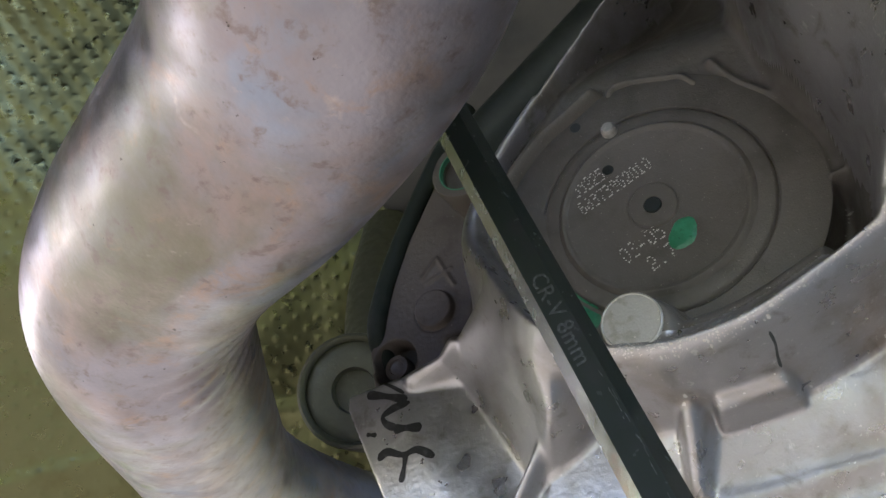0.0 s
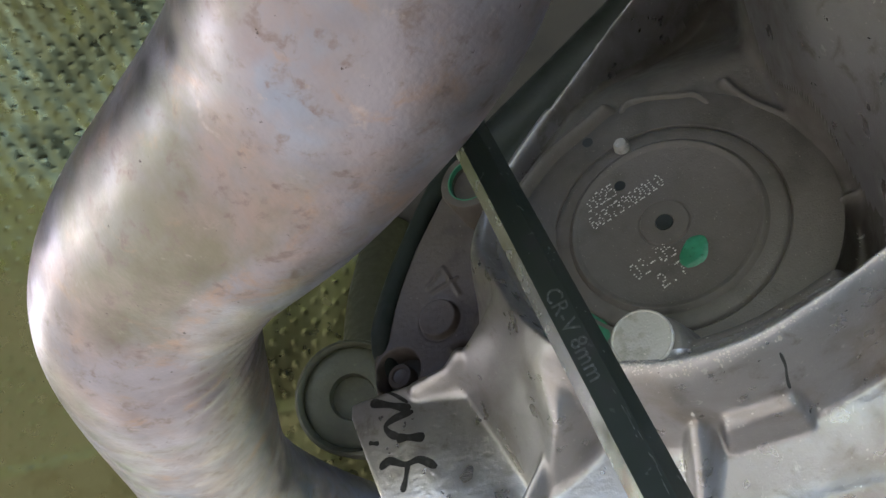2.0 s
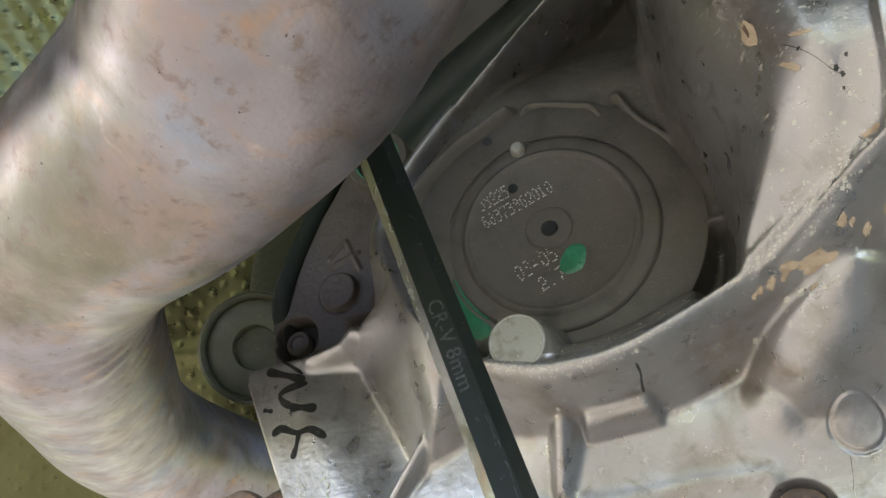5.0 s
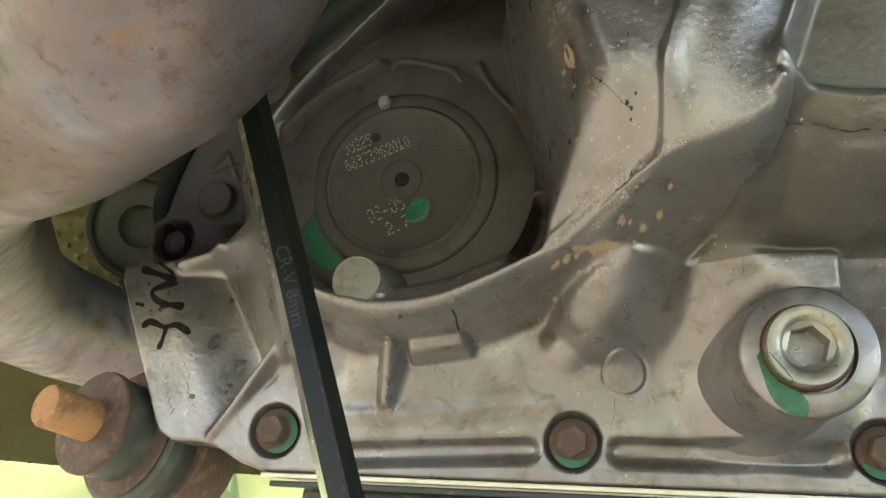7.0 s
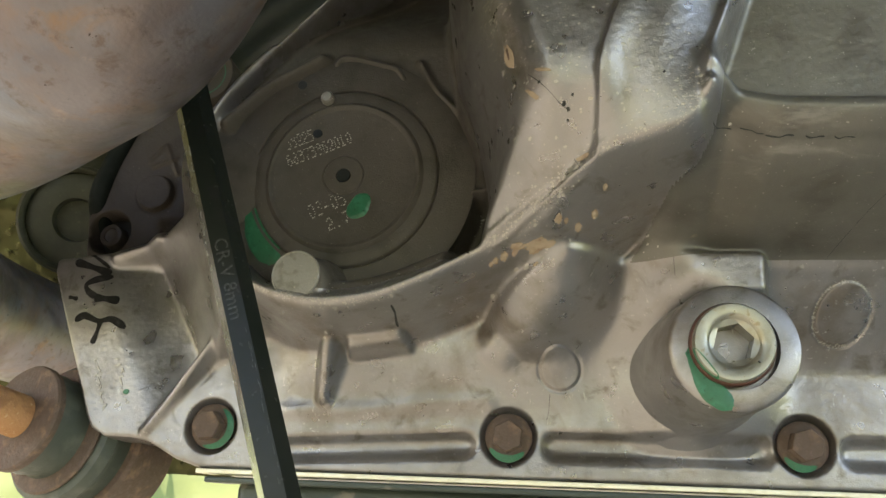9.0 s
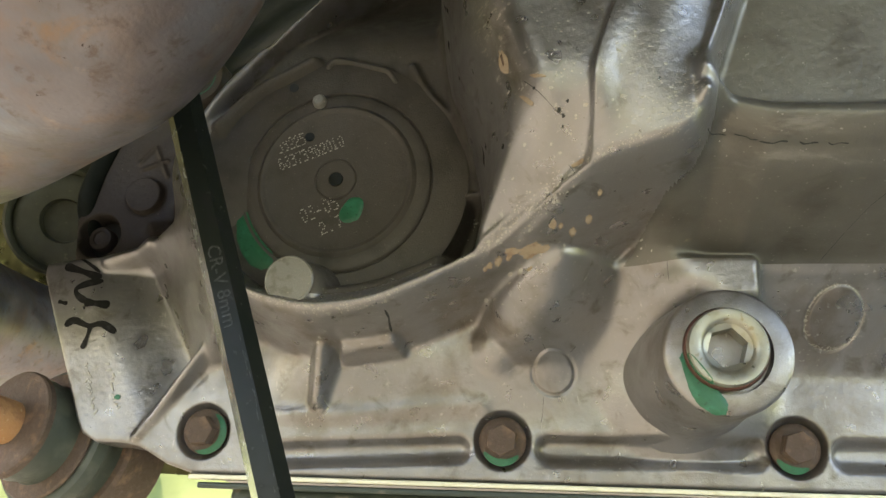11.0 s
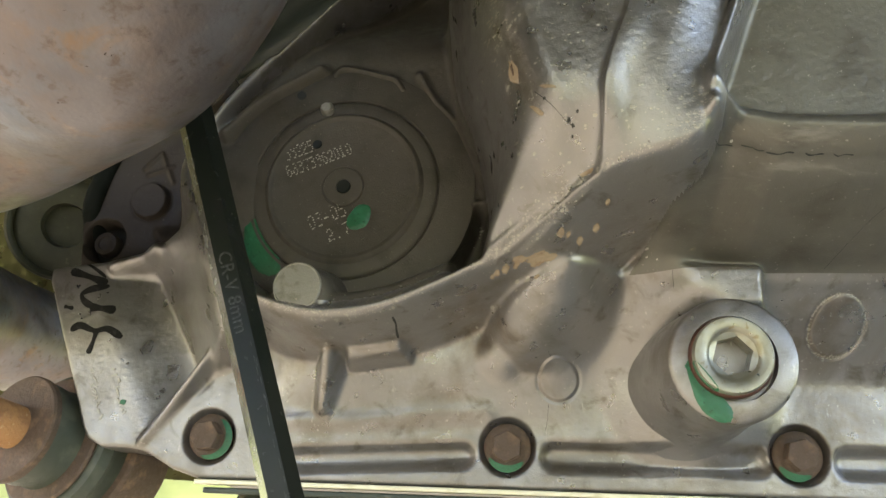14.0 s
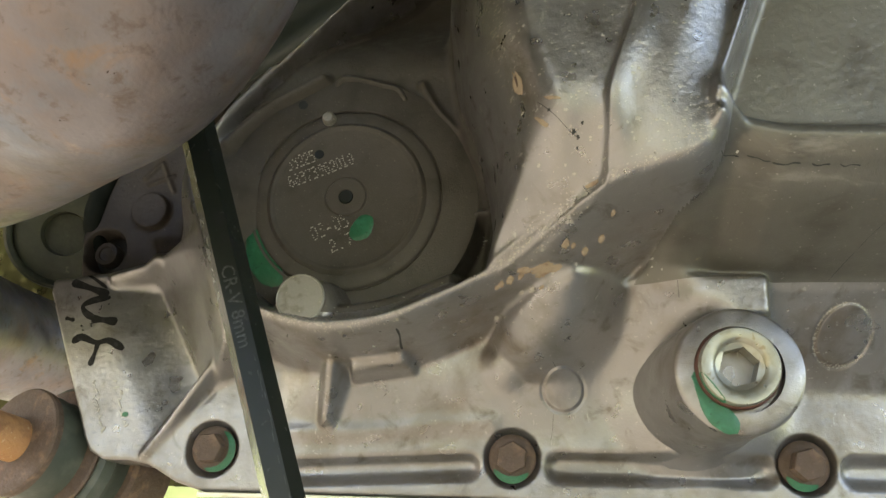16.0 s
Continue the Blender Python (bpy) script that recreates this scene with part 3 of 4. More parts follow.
def drape(outline, lift=0.00025, cells=0.0007, jag=0.0, seed=1):
    """A thin film with a ragged outline that follows the casing's relief."""
    rnd = random.Random(seed)
    n = len(outline)
    cx, cz = sum(p[0] for p in outline) / n, sum(p[1] for p in outline) / n
    loop = curve([(x, z, 0) for x, z in outline] + [(*outline[0], 0)], 5)[:-1]
    size = max(math.hypot(x - cx, z - cz) for x, z, _ in loop)
    rings = max(2, int(size / cells))
    bm = bmesh.new()
    mid = bm.verts.new((cx, -height(cx, cz) - lift, cz))
    offs = [1 + jag * rnd.uniform(-1, 1) for _ in loop]
    prev = None
    for k in range(1, rings + 2):
        f = min(k / rings, 1)
        ring = []
        for (x, z, _), o in zip(loop, offs):
            px, pz = cx + (x - cx) * f * o, cz + (z - cz) * f * o
            ring.append((px, pz))
        xs, zs = np.array([[p[0] for p in ring]]), np.array([[p[1] for p in ring]])
        hs = heights(xs, zs)[0]
        up = lift if k <= rings else -0.0006
        vs = [bm.verts.new((px, -h - up, pz)) for (px, pz), h in zip(ring, hs)]
        for i in range(len(vs)):
            j = (i + 1) % len(vs)
            if prev is None:
                bm.faces.new((mid, vs[i], vs[j]))
            else:
                bm.faces.new((prev[i], vs[i], vs[j], prev[j]))
        prev = vs
    return bm


def ribbon(pts, width, lift, level=None):
    """A flat brush stroke on the casing: rounded ends, uneven width."""
    run = curve([(x, z, 0) for x, z in pts], 6)
    bm = bmesh.new()
    rows = []
    for i, (x, z, _) in enumerate(run):
        x0, z0, _ = run[max(i - 1, 0)]
        x1, z1, _ = run[min(i + 1, len(run) - 1)]
        l = math.hypot(x1 - x0, z1 - z0) or 1
        nx, nz = -(z1 - z0) / l, (x1 - x0) / l
        u = i / (len(run) - 1)
        w = width * (0.85 + 0.2 * math.sin(9 * u + len(run))) * min(1, 0.45 + 6 * min(u, 1 - u))
        row = []
        for s in (-0.5, 0, 0.5):
            px, pz = x + nx * w * s, z + nz * w * s
            h = height(px, pz) if level is None else level
            row.append(bm.verts.new((px, -h - lift, pz)))
        rows.append(row)
    for a, b in zip(rows, rows[1:]):
        for k in range(2):
            bm.faces.new((a[k], a[k + 1], b[k + 1], b[k]))
    return bm


def lettering(text, size, place, parent, material, name, direction, up, thick=0.0001):
    """Raised or printed words in the built-in font, as a mesh."""
    cu = bpy.data.curves.new("words", "FONT")
    cu.body, cu.size, cu.extrude = text, size, thick
    cu.align_x, cu.align_y, cu.resolution_u = "CENTER", "CENTER", 2
    tmp = new("words", cu)
    me = bpy.data.meshes.new_from_object(tmp)
    bpy.data.objects.remove(tmp)
    me.materials.clear()
    me.materials.append(material)
    ob = new(name, me)
    d, u = Vector(direction).normalized(), Vector(up).normalized()
    n = d.cross(u)
    m = Matrix((d, u, n)).transposed().to_4x4()
    m.translation = place
    ob.matrix_world = m
    ob.parent = parent
    return ob


# ---- surroundings ----
def ground():
    bm = bmesh.new()
    near = 3.0
    bmesh.ops.create_grid(bm, x_segments=60, y_segments=60, size=near)
    for v in bm.verts:
        v.co.z = 0.02 * noise.noise(v.co * 2.5)
    far = [bm.verts.new((x, y, -0.02)) for x, y in ((-900, -900), (900, -900), (900, 900), (-900, 900))]
    bm.faces.new(far)
    bmesh.ops.translate(bm, vec=(0, 0, -0.42), verts=bm.verts)
    ob = part("ground", bm, GRASS)
    return tagged(ob, "rough sunlit green grass under the car", "ground", kind="structure")


def underbody():
    ob = part("underbody", box((0.88, 2.60, 0.03), (0.240, -0.90, 0.34), 0.005), DARK)
    tagged(ob, "dark painted floor of the car overhead", "underbody", kind="structure")
    # added panel that keeps direct sun off pipe and shield
    ob = part("underbody_tunnel", box((1.20, 2.50, 0.03), (-0.550, 0.05, 0.72), 0.005), DARK)
    tagged(ob, "dark panel added over the exhaust to block the sun", "underbody", kind="structure")
    # unseen upright panel, added to cut the sky light from the left
    ob = part("underbody_wall", box((0.02, 1.27, 0.52), (-0.72, -0.515, 0.450), 0.004), DARK)
    tagged(ob, "unseen dark panel added on the left to block low sky", "underbody", kind="structure")


def crossmember():
    # panel added to close the sky gap between heat shield and casing
    ob = thing("crossmember", "dark olive panel added behind the gearbox to block the sky", "crossmember", (0.05, 0.47, 0.03))
    part("web", box((0.56, 0.02, 0.34), (0, 0, 0.17), 0.004), OLIVE, ob)
    part("lower_flange", box((0.56, 0.07, 0.006), (0, -0.02, 0.0), 0.002), OLIVE, ob)


ground()
underbody()
crossmember()

# ---- the casing ----
casing = thing("gearbox_casing", "grey cast aluminium gearbox casing with grime and a round cover", "gearbox")
casing_body(casing)


def boss():
    prof = [(0.0300, -0.004), (0.0262, 0.0005), (0.0238, 0.005), (0.0222, 0.012), (0.0208, 0.026), (0.0200, 0.0422), (0.0196, 0.0433), (0.0186, 0.0440), (0.0135, 0.0440), (0.0135, 0.040), (0, 0.040)]
    bm = lathe(prof, 96, (0.1848, 0, 0.0248))
    for v in bm.verts:
        k = min(1.0, max(0.0, 1 + v.co.y / 0.043))
        v.co.x += (0.1780 - 0.1848) * k
        v.co.z += (0.0235 - 0.0248) * k
    return part("plug_boss", bm, ALU, casing, "smooth round cast boss")


boss()


DOTS = {"0": "0110 1001 1001 1001 1001 0110", "1": "0100 1100 0100 0100 0100 1110", "2": "0110 1001 0001 0110 1000 1111", "3": "1110 0001 0110 0001 0001 1110",
        "5": "1111 1000 1110 0001 0001 1110", "6": "0110 1000 1110 1001 1001 0110", "7": "1111 0001 0010 0010 0100 0100", "8": "0110 1001 0110 1001 1001 0110",
        "9": "0110 1001 0111 0001 0001 0110", "-": "0000 0000 0000 1110 0000 0000", ".": "0000 0000 0000 0000 0000 0100"}


def dotted(text, x0, z0, x1, z1, tall, h):
    """A row of dot-matrix characters from one end of its base line to the other."""
    bm = bmesh.new()
    rnd = random.Random(len(text))
    run = Vector((x1 - x0, 0, z1 - z0)) / len(text)
    up = Vector((-run.z, 0, run.x)).normalized() * tall / 5
    side = run * 0.78 / 4
    for i, c in enumerate(text):
        for r, row in enumerate(DOTS[c].split()):
            for k, on in enumerate(row):
                if on == "1" and rnd.random() > 0.08:
                    p = Vector((x0, -h - 0.0001, z0)) + run * i + side * k + up * (5 - r) + Vector((rnd.gauss(0, 0.00006), 0, rnd.gauss(0, 0.00006)))
                    q = rnd.uniform(0.00022, 0.00040)
                    mid = bm.verts.new(p - Vector((0, 0.00008, 0)))
                    ring = [bm.verts.new(p + Vector((q * math.cos(a), 0.00012, q * math.sin(a)))) for a in (0, 1.05, 2.09, 3.14, 4.19, 5.24)]
                    for j in range(6):
                        bm.faces.new((mid, ring[j], ring[(j + 1) % 6]))
    return bm


def round_cover():
    prof = [(0.0490, 0.020), (0.0490, 0.0272), (0.0484, 0.0277), (0.0375, 0.0281), (0.0361, 0.0284), (0.0357, 0.0281), (0.0355, 0.0274), (0.0353, 0.0274),
            (0.0350, 0.0284), (0.0343, 0.0290), (0.0322, 0.0293), (0.0306, 0.0294), (0.0300, 0.0293), (0.0296, 0.0297), (0.0290, 0.0305), (0.0285, 0.0308), (0.0279, 0.0307),
            (0.0272, 0.0300), (0.0266, 0.0296), (0.0082, 0.0296), (0.0079, 0.0293), (0.0076, 0.0293), (0.0072, 0.0299),
            (0.0042, 0.0301), (0.0028, 0.0299), (0.0026, 0.024), (0, 0.024)]
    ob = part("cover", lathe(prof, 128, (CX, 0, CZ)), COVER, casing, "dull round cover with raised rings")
    # black discs at the surface stand in for the shade inside the holes
    part("centre_hole", lathe([(0.0027, 0.0296), (0.0025, 0.0302), (0, 0.03005)], 24, (CX, 0, CZ)), HOLE, ob)
    for x, z, r, h in ((0.0407, 0.1068, 0.0018, 0.0296), (0.0322, 0.1285, 0.0018, 0.0278)):
        part("pin_hole", lathe([(r, h - 0.001), (r, h + 0.0003), (0, h + 0.0003)], 20, (x, 0, z)), HOLE, ob)
    part("rivet", lathe([(0.0028, 0.028), (0.0026, 0.031), (0.0018, 0.0323), (0, 0.0326)], 24, (0.0435, 0, 0.1213)), PIN, ob)
    for text, x0, z0, x1, z1, tall in (("38225", 0.0296, 0.1006, 0.0402, 0.1046, 0.0046), ("68373962010", 0.0308, 0.0937, 0.0552, 0.1035, 0.0044),
                                       ("03-05", 0.0413, 0.0730, 0.0550, 0.0790, 0.0050), ("2.7", 0.0485, 0.0684, 0.0572, 0.0722, 0.0044)):
        part("dot_print", dotted(text, x0, z0, x1, z1, tall, 0.0296), ETCH, ob, "pale dot-peened characters")
    return ob


cover = round_cover()
part("cast_pin", lathe([(0.0084, 0.036), (0.0085, 0.0446), (0.0084, 0.0452), (0.0080, 0.0455), (0.0077, 0.0452), (0, 0.0453)], 48, (0.0425, 0, 0.0473)), PIN, casing, "pale flat round casting pin")

# ---- plug ----
plug = thing("filler_plug", "plated steel hexagon socket plug with green paint dab", "plug", (0.1839, -0.0442, 0.0254))


def filler_plug():
    at = (0, 0, 0)
    part("sealing_ring", lathe([(0.0128, -0.002), (0.0131, 0.0006), (0.0126, 0.0016), (0.0118, 0.0018)], 64, at), SEAL, plug, "thin red sealing ring")
    part("head", lathe([(0.0122, 0.0), (0.0122, 0.0042), (0.0117, 0.0050), (0.0090, 0.0052), (0.0080, 0.0046), (0.0072, 0.0034)], 64, at), ZINC, plug)
    bm = bmesh.new()
    r = 0.0110 / math.sqrt(3)
    rim = [bm.verts.new((0.0074 * math.cos(a), -0.0037, 0.0074 * math.sin(a))) for a in (2 * math.pi * i / 48 for i in range(48))]
    top = [bm.verts.new((r * math.cos(i * math.pi / 3 + 0.26), -0.0030, r * math.sin(i * math.pi / 3 + 0.26))) for i in range(6)]
    low = [bm.verts.new((v.co.x, 0.0075, v.co.z)) for v in top]
    for i in range(6):
        bm.faces.new((top[i], top[(i + 1) % 6], low[(i + 1) % 6], low[i]))
    bm.faces.new(low)
    off = int(round(0.26 / (2 * math.pi) * 48))
    for i in range(48):
        a, b = rim[(i + off) % 48], rim[(i + 1 + off) % 48]
        s, e = top[i // 8], top[(i // 8 + 1) % 6]
        if i % 8 < 4:
            bm.faces.new((a, b, s))
        else:
            bm.faces.new((a, b, e))
        if i % 8 == 3:
            bm.faces.new((b, e, s))
    part("hex_socket", bm, ZINC, plug, smooth=False)


filler_plug()


# ---- bolts ----
def bolt(x, z, h, turn_by, label):
    ob = thing("flange_bolt", label, "bolt", (x, -h, z), "bolts along the casing flange")
    part("flange", lathe([(0.0086, -0.001), (0.0086, 0.0008), (0.0080, 0.0015), (0.0066, 0.0021), (0.005, 0.0021)], 40), RUST, ob)
    part("hex_head", hexagon(0.0100, 0.0015, 0.0082, (0, 0, 0), chamfer=0.0009, turn_by=turn_by), RUST, ob, smooth=False)
    return ob


for bx, bz, tb, lab in ((-0.0005, 0.0, 0.1, "rusty flanged hex bolt dabbed with green paint"), (0.1127, -0.0008, 0.45, "rusty flanged hex bolt dabbed with green paint"),
                        (0.2145, -0.0008, 0.3, "rusty flanged hex bolt in a recess")):
    bolt(bx, bz, -0.0030, tb, lab)
ear_bolt = thing("sunk_bolt", "dark brown bolt sunk in the casing ear", "bolt", (-0.0684, 0.0320, 0.0853))
part("flange", lathe([(0.0088, -0.002), (0.0088, 0.0002), (0.0060, 0.0008), (0.004, 0.0008)], 40), DARK, ear_bolt)
part("head", lathe([(0.0056, 0.0), (0.0056, 0.0052), (0.0050, 0.0062), (0.0034, 0.0064), (0.0030, 0.0056), (0, 0.0054)], 32, (-0.0016, 0, 0.0)), SHADED_CAST, ear_bolt)

# ---- hex key ----
KEY_A, KEY_B = Vector((-0.003, -0.0755, 0.142)), Vector((0.0720, -0.0795, -0.072))
KEY_AF = 0.0101
KEY_ROT = Vector((0, 0, 1)).rotation_difference((KEY_B - KEY_A).normalized()).to_matrix()
KEY_FACE = KEY_ROT.transposed() @ Vector((0.10, -1, 0))
KEY_TURN = math.atan2(KEY_FACE.y, KEY_FACE.x) - math.pi / 6
key = thing("hex_key", "long black hexagon key with a bright reflection coloured onto one flank", "hex key")


def hex_key():
    axis = (KEY_B - KEY_A).normalized()
    shaft = part("shaft", hexagon(KEY_AF, 0, (KEY_B - KEY_A).length, KEY_A, axis, 0.0008, KEY_TURN), BLACK, key, smooth=False)
    # the leftmost flank is coloured bright for the reflection it should show
    shaft.data.materials.append(KEY_GLINT)
    side = [p for p in shaft.data.polygons if abs(p.normal.dot(axis)) < 0.1 and p.area > 1e-4 and p.normal.y < 0]
    min(side, key=lambda p: p.normal.x).material_index = 1


hex_key()

# ---- exhaust ----
def exhaust():
    ob = thing("exhaust_pipe", "bent steel exhaust pipe with rust blotches and heat tint", "exhaust pipe")
    pts = [(0.0799, -0.1935, 0.1953), (0.0449, -0.1706, 0.1174), (0.024, -0.1543, 0.0921), (-0.0029, -0.131, 0.0928), (-0.035, -0.1174, 0.085), (-0.0705, -0.1014, 0.0848), (-0.0973, -0.0842, 0.0787),
           (-0.1163, -0.0575, 0.0737), (-0.1600, 0.0119, 0.0745), (-0.1960, 0.0750, 0.0740), (-0.2080, 0.1500, 0.0720), (-0.1950, 0.2400, 0.0690), (-0.1600, 0.3600, 0.0640), (-0.1100, 0.5000, 0.0600)]
    radii = [0.037, 0.037, 0.0367, 0.0363, 0.0358, 0.0352, 0.0346, 0.0342, 0.034, 0.034, 0.034, 0.034, 0.034, 0.034]
    bm = sweep(pts, radii, 128, 22, 90)
    mid, inner = Vector((-0.0700, -0.0560, 0.0560)), Vector((0.80, 0.55, -0.2)).normalized()
    for v in bm.verts:
        d = v.co - mid
        near = math.exp(-(d.length / 0.030) ** 2)
        v.co += inner * (0.0005 * near * math.sin(d.dot(Vector((-0.55, 0.75, 0.35))) * 900)) + 0.0003 * noise.noise(v.co * 30) * (v.co - Vector((v.co.x, v.co.y, 0.085))).normalized()
    part("pipe", bm, PIPE, ob, sharp=80)


exhaust()


# ---- mount ----
def mount():
    ob = thing("rubber_mount", "rusty stud and washer on a stacked rubber mount", "rubber mount", (-0.0790, 0, 0.001))
    ax = Vector((-0.34, -0.92, 0.19)).normalized()
    part("stud", lathe([(0.0085, -0.01), (0.0085, 0.021), (0.0078, 0.0225), (0, 0.023)], 40, (0, 0, 0), ax), STUDRUST, ob, "orange rusty stud end")
    part("washer", lathe([(0.0082, 0.0012), (0.0205, 0.0012), (0.0212, 0.0004), (0.0212, -0.002), (0.0200, -0.0028)], 64, (0, 0, 0), ax), RUST, ob)
    part("rubber", lathe([(0.0195, -0.002), (0.0205, -0.008), (0.0195, -0.014), (0.0215, -0.018)], 64, (0, 0, 0), ax), RUBBER, ob)
    part("ring", lathe([(0.0200, -0.0155), (0.0255, -0.0160), (0.0262, -0.0170), (0.0255, -0.0182), (0.0200, -0.0182)], 64, (0, 0, 0), ax), RUST, ob, "brown rusty ring")
    part("lower_rubber", lathe([(0.0225, -0.017), (0.0285, -0.0195), (0.0295, -0.024), (0.0270, -0.028), (0.0275, -0.034)], 64, (0, 0, 0), ax), RUBBER, ob)
    part("cup", lathe([(0.0260, -0.0325), (0.0300, -0.0330), (0.0312, -0.0345), (0.0305, -0.037), (0.029, -0.055), (0, -0.055)], 64, (0, 0, 0), ax), RUST, ob)


mount()


# ---- heat shield ----
def heat_shield():
    ob = thing("heat_shield", "dimpled and fluted aluminium heat shield with creased edges", "heat shield")
    n = 380
    o, ux, uz = Vector((-0.7123, 0.1464, -0.0074)), Vector((0.6000, 0.3900, 0.0000)), Vector((0.0990, -0.2475, 0.6600))
    nrm = ux.cross(uz).normalized()
    nrm = nrm if nrm.y < 0 else -nrm

    def place(u, v):
        a, b = u * 40, v * 40
        dot = max(0, math.cos(2 * math.pi * a) * math.cos(2 * math.pi * b)) ** 7
        flute = 0.5 + 0.5 * math.sin(2 * math.pi * (u * 36 + v * 20) + 1.5 * noise.noise(Vector((u * 7, v * 7, 9))))
        high = float(sst(0.50, 0.62, v))
        fold = 0.003 * math.exp(-((v - 0.17 - 0.25 * u) / 0.012) ** 2) + 0.003 * math.exp(-((v - 0.10 + 0.2 * u) / 0.010) ** 2)
        wave = 0.018 * noise.noise(Vector((u * 3, v * 3, 1))) + 0.006 * noise.noise(Vector((u * 11, v * 9, 4)))
        return o + ux * u + uz * v + nrm * (0.0015 * dot + 0.0009 * flute * high + fold + wave)

    for name, v0, v1, label in (("dimpled_sheet", 0.0, 0.56, "dimpled foil sheet"), ("fluted_sheet", 0.56, 1.0, "fluted foil sheet")):
        bm = bmesh.new()
        m = int(n * (v1 - v0))
        grid = [[bm.verts.new(place(i / n, v0 + (v1 - v0) * j / m)) for j in range(m + 1)] for i in range(n + 1)]
        for i in range(n):
            for j in range(m):
                bm.faces.new((grid[i][j], grid[i + 1][j], grid[i + 1][j + 1], grid[i][j + 1]))
        part(name, bm, SHIELD, ob, label, sharp=180)


heat_shield()


def bushing():
    ob = thing("bushing", "dark round mounting bushing with olive rim behind the casing ear", "bushing", (-0.1700, 0.1480, 0.1365))
    ax = (0.35, -0.90, -0.25)
    # all three parts use the olive that is darkened for shadow
    part("rim", lathe([(0.0350, -0.05), (0.0350, -0.004), (0.0342, 0.0), (0.0325, 0.001), (0.0305, -0.001), (0.0300, -0.006)], 64, (0, 0, 0), ax), SHADED_OLIVE, ob, "olive outer rim darkened for shadow")
    part("core", lathe([(0.0302, -0.012), (0.0300, -0.005), (0.0230, -0.002), (0.0140, -0.003), (0.0130, -0.010), (0, -0.010)], 64, (0, 0, 0), ax), SHADED_OLIVE, ob)
    part("arm", sweep([(-0.004, 0.040, 0.020), (-0.020, 0.060, 0.060), (-0.030, 0.080, 0.110), (-0.035, 0.110, 0.180)], 0.022, 24), SHADED_OLIVE, ob, "dark olive arm")


bushing()


# ---- pan below the flange ----
def oil_pan():
    ob = thing("oil_pan", "oil pan edge with bright gasket strip under the casing", "oil pan")
    part("gasket", box((0.34, 0.016, 0.0018), (0.166, 0.007, -0.0166), 0.0004), GASKET, ob, "bright pale gasket strip")
    part("pan_wall", box((0.33, 0.03, 0.07), (0.172, 0.028, -0.0535), 0.004), PANWALL, ob, "dark oily pan wall")
    part("pan_lip", box((0.336, 0.02, 0.0022), (0.168, 0.0085, -0.0196), 0.0006), PANWALL, ob)


oil_pan()


# ---- marks on the casing ----
def film(outline, h, seed=1):
    """A flat dab of paint at one height."""
    loop = curve([(x, z, 0) for x, z in outline] + [(*outline[0], 0)], 5)[:-1]
    rnd = random.Random(seed)
    bm = bmesh.new()
    cx, cz = sum(p[0] for p in loop) / len(loop), sum(p[1] for p in loop) / len(loop)
    mid = bm.verts.new((cx, -h - 0.00012, cz))
    rings = []
    for f, up in ((0.55, 0.00012), (0.92, 0.0001), (1.0, -0.0002)):
        rings.append([bm.verts.new((cx + (x - cx) * f * (1 + 0.03 * rnd.uniform(-1, 1)), -h - up, cz + (z - cz) * f * (1 + 0.03 * rnd.uniform(-1, 1)))) for x, z, _ in loop])
    n = len(loop)
    for i in range(n):
        bm.faces.new((mid, rings[0][i], rings[0][(i + 1) % n]))
        for a, b in zip(rings, rings[1:]):
            bm.faces.new((a[i], b[i], b[(i + 1) % n], a[(i + 1) % n]))
    return bm


part("paint_dab", film([(0.1696, 0.0228), (0.1719, 0.0251), (0.1748, 0.0183), (0.1805, 0.0132), (0.1836, 0.0089), (0.1826, 0.0055), (0.1775, 0.0062), (0.1728, 0.0113)], 0.0441), GREEN, casing, "green paint dab")
part("paint_dab", film([(0.0546, 0.0783), (0.0578, 0.0823), (0.0620, 0.0822), (0.0631, 0.0789), (0.0613, 0.0739), (0.0563, 0.0726), (0.0540, 0.0750)], 0.0297), GREEN, cover, "green paint dab")
part("paint_dab", film([(0.0143, 0.0765), (0.0169, 0.0790), (0.0217, 0.0747), (0.0279, 0.0669), (0.0308, 0.0577), (0.0263, 0.0556), (0.0201, 0.0593), (0.0160, 0.0669)], 0.0281), GREEN, casing, "green paint dab")

for pts, wd in (([(-0.0707, 0.0690), (-0.0653, 0.0696), (-0.0585, 0.0667), (-0.0526, 0.0626)], 0.0014),
                ([(-0.0676, 0.0649), (-0.0586, 0.0623), (-0.0516, 0.0600)], 0.0034),
                ([(-0.0506, 0.0590), (-0.0572, 0.0572), (-0.0610, 0.0551), (-0.0596, 0.0522), (-0.0556, 0.0499)], 0.0028),
                ([(-0.0567, 0.0497), (-0.0517, 0.0493), (-0.0462, 0.0488)], 0.0035),
                ([(-0.0681, 0.0500), (-0.0638, 0.0491)], 0.0018),
                ([(-0.0635, 0.0400), (-0.0598, 0.0422), (-0.0534, 0.0401), (-0.0478, 0.0409), (-0.0418, 0.0376)], 0.0030),
                ([(-0.0523, 0.0410), (-0.0533, 0.0358), (-0.0548, 0.0308)], 0.0023)):
    part("marker_stroke", ribbon(pts, wd, 0.00022), INK, casing, "black marker pen stroke")

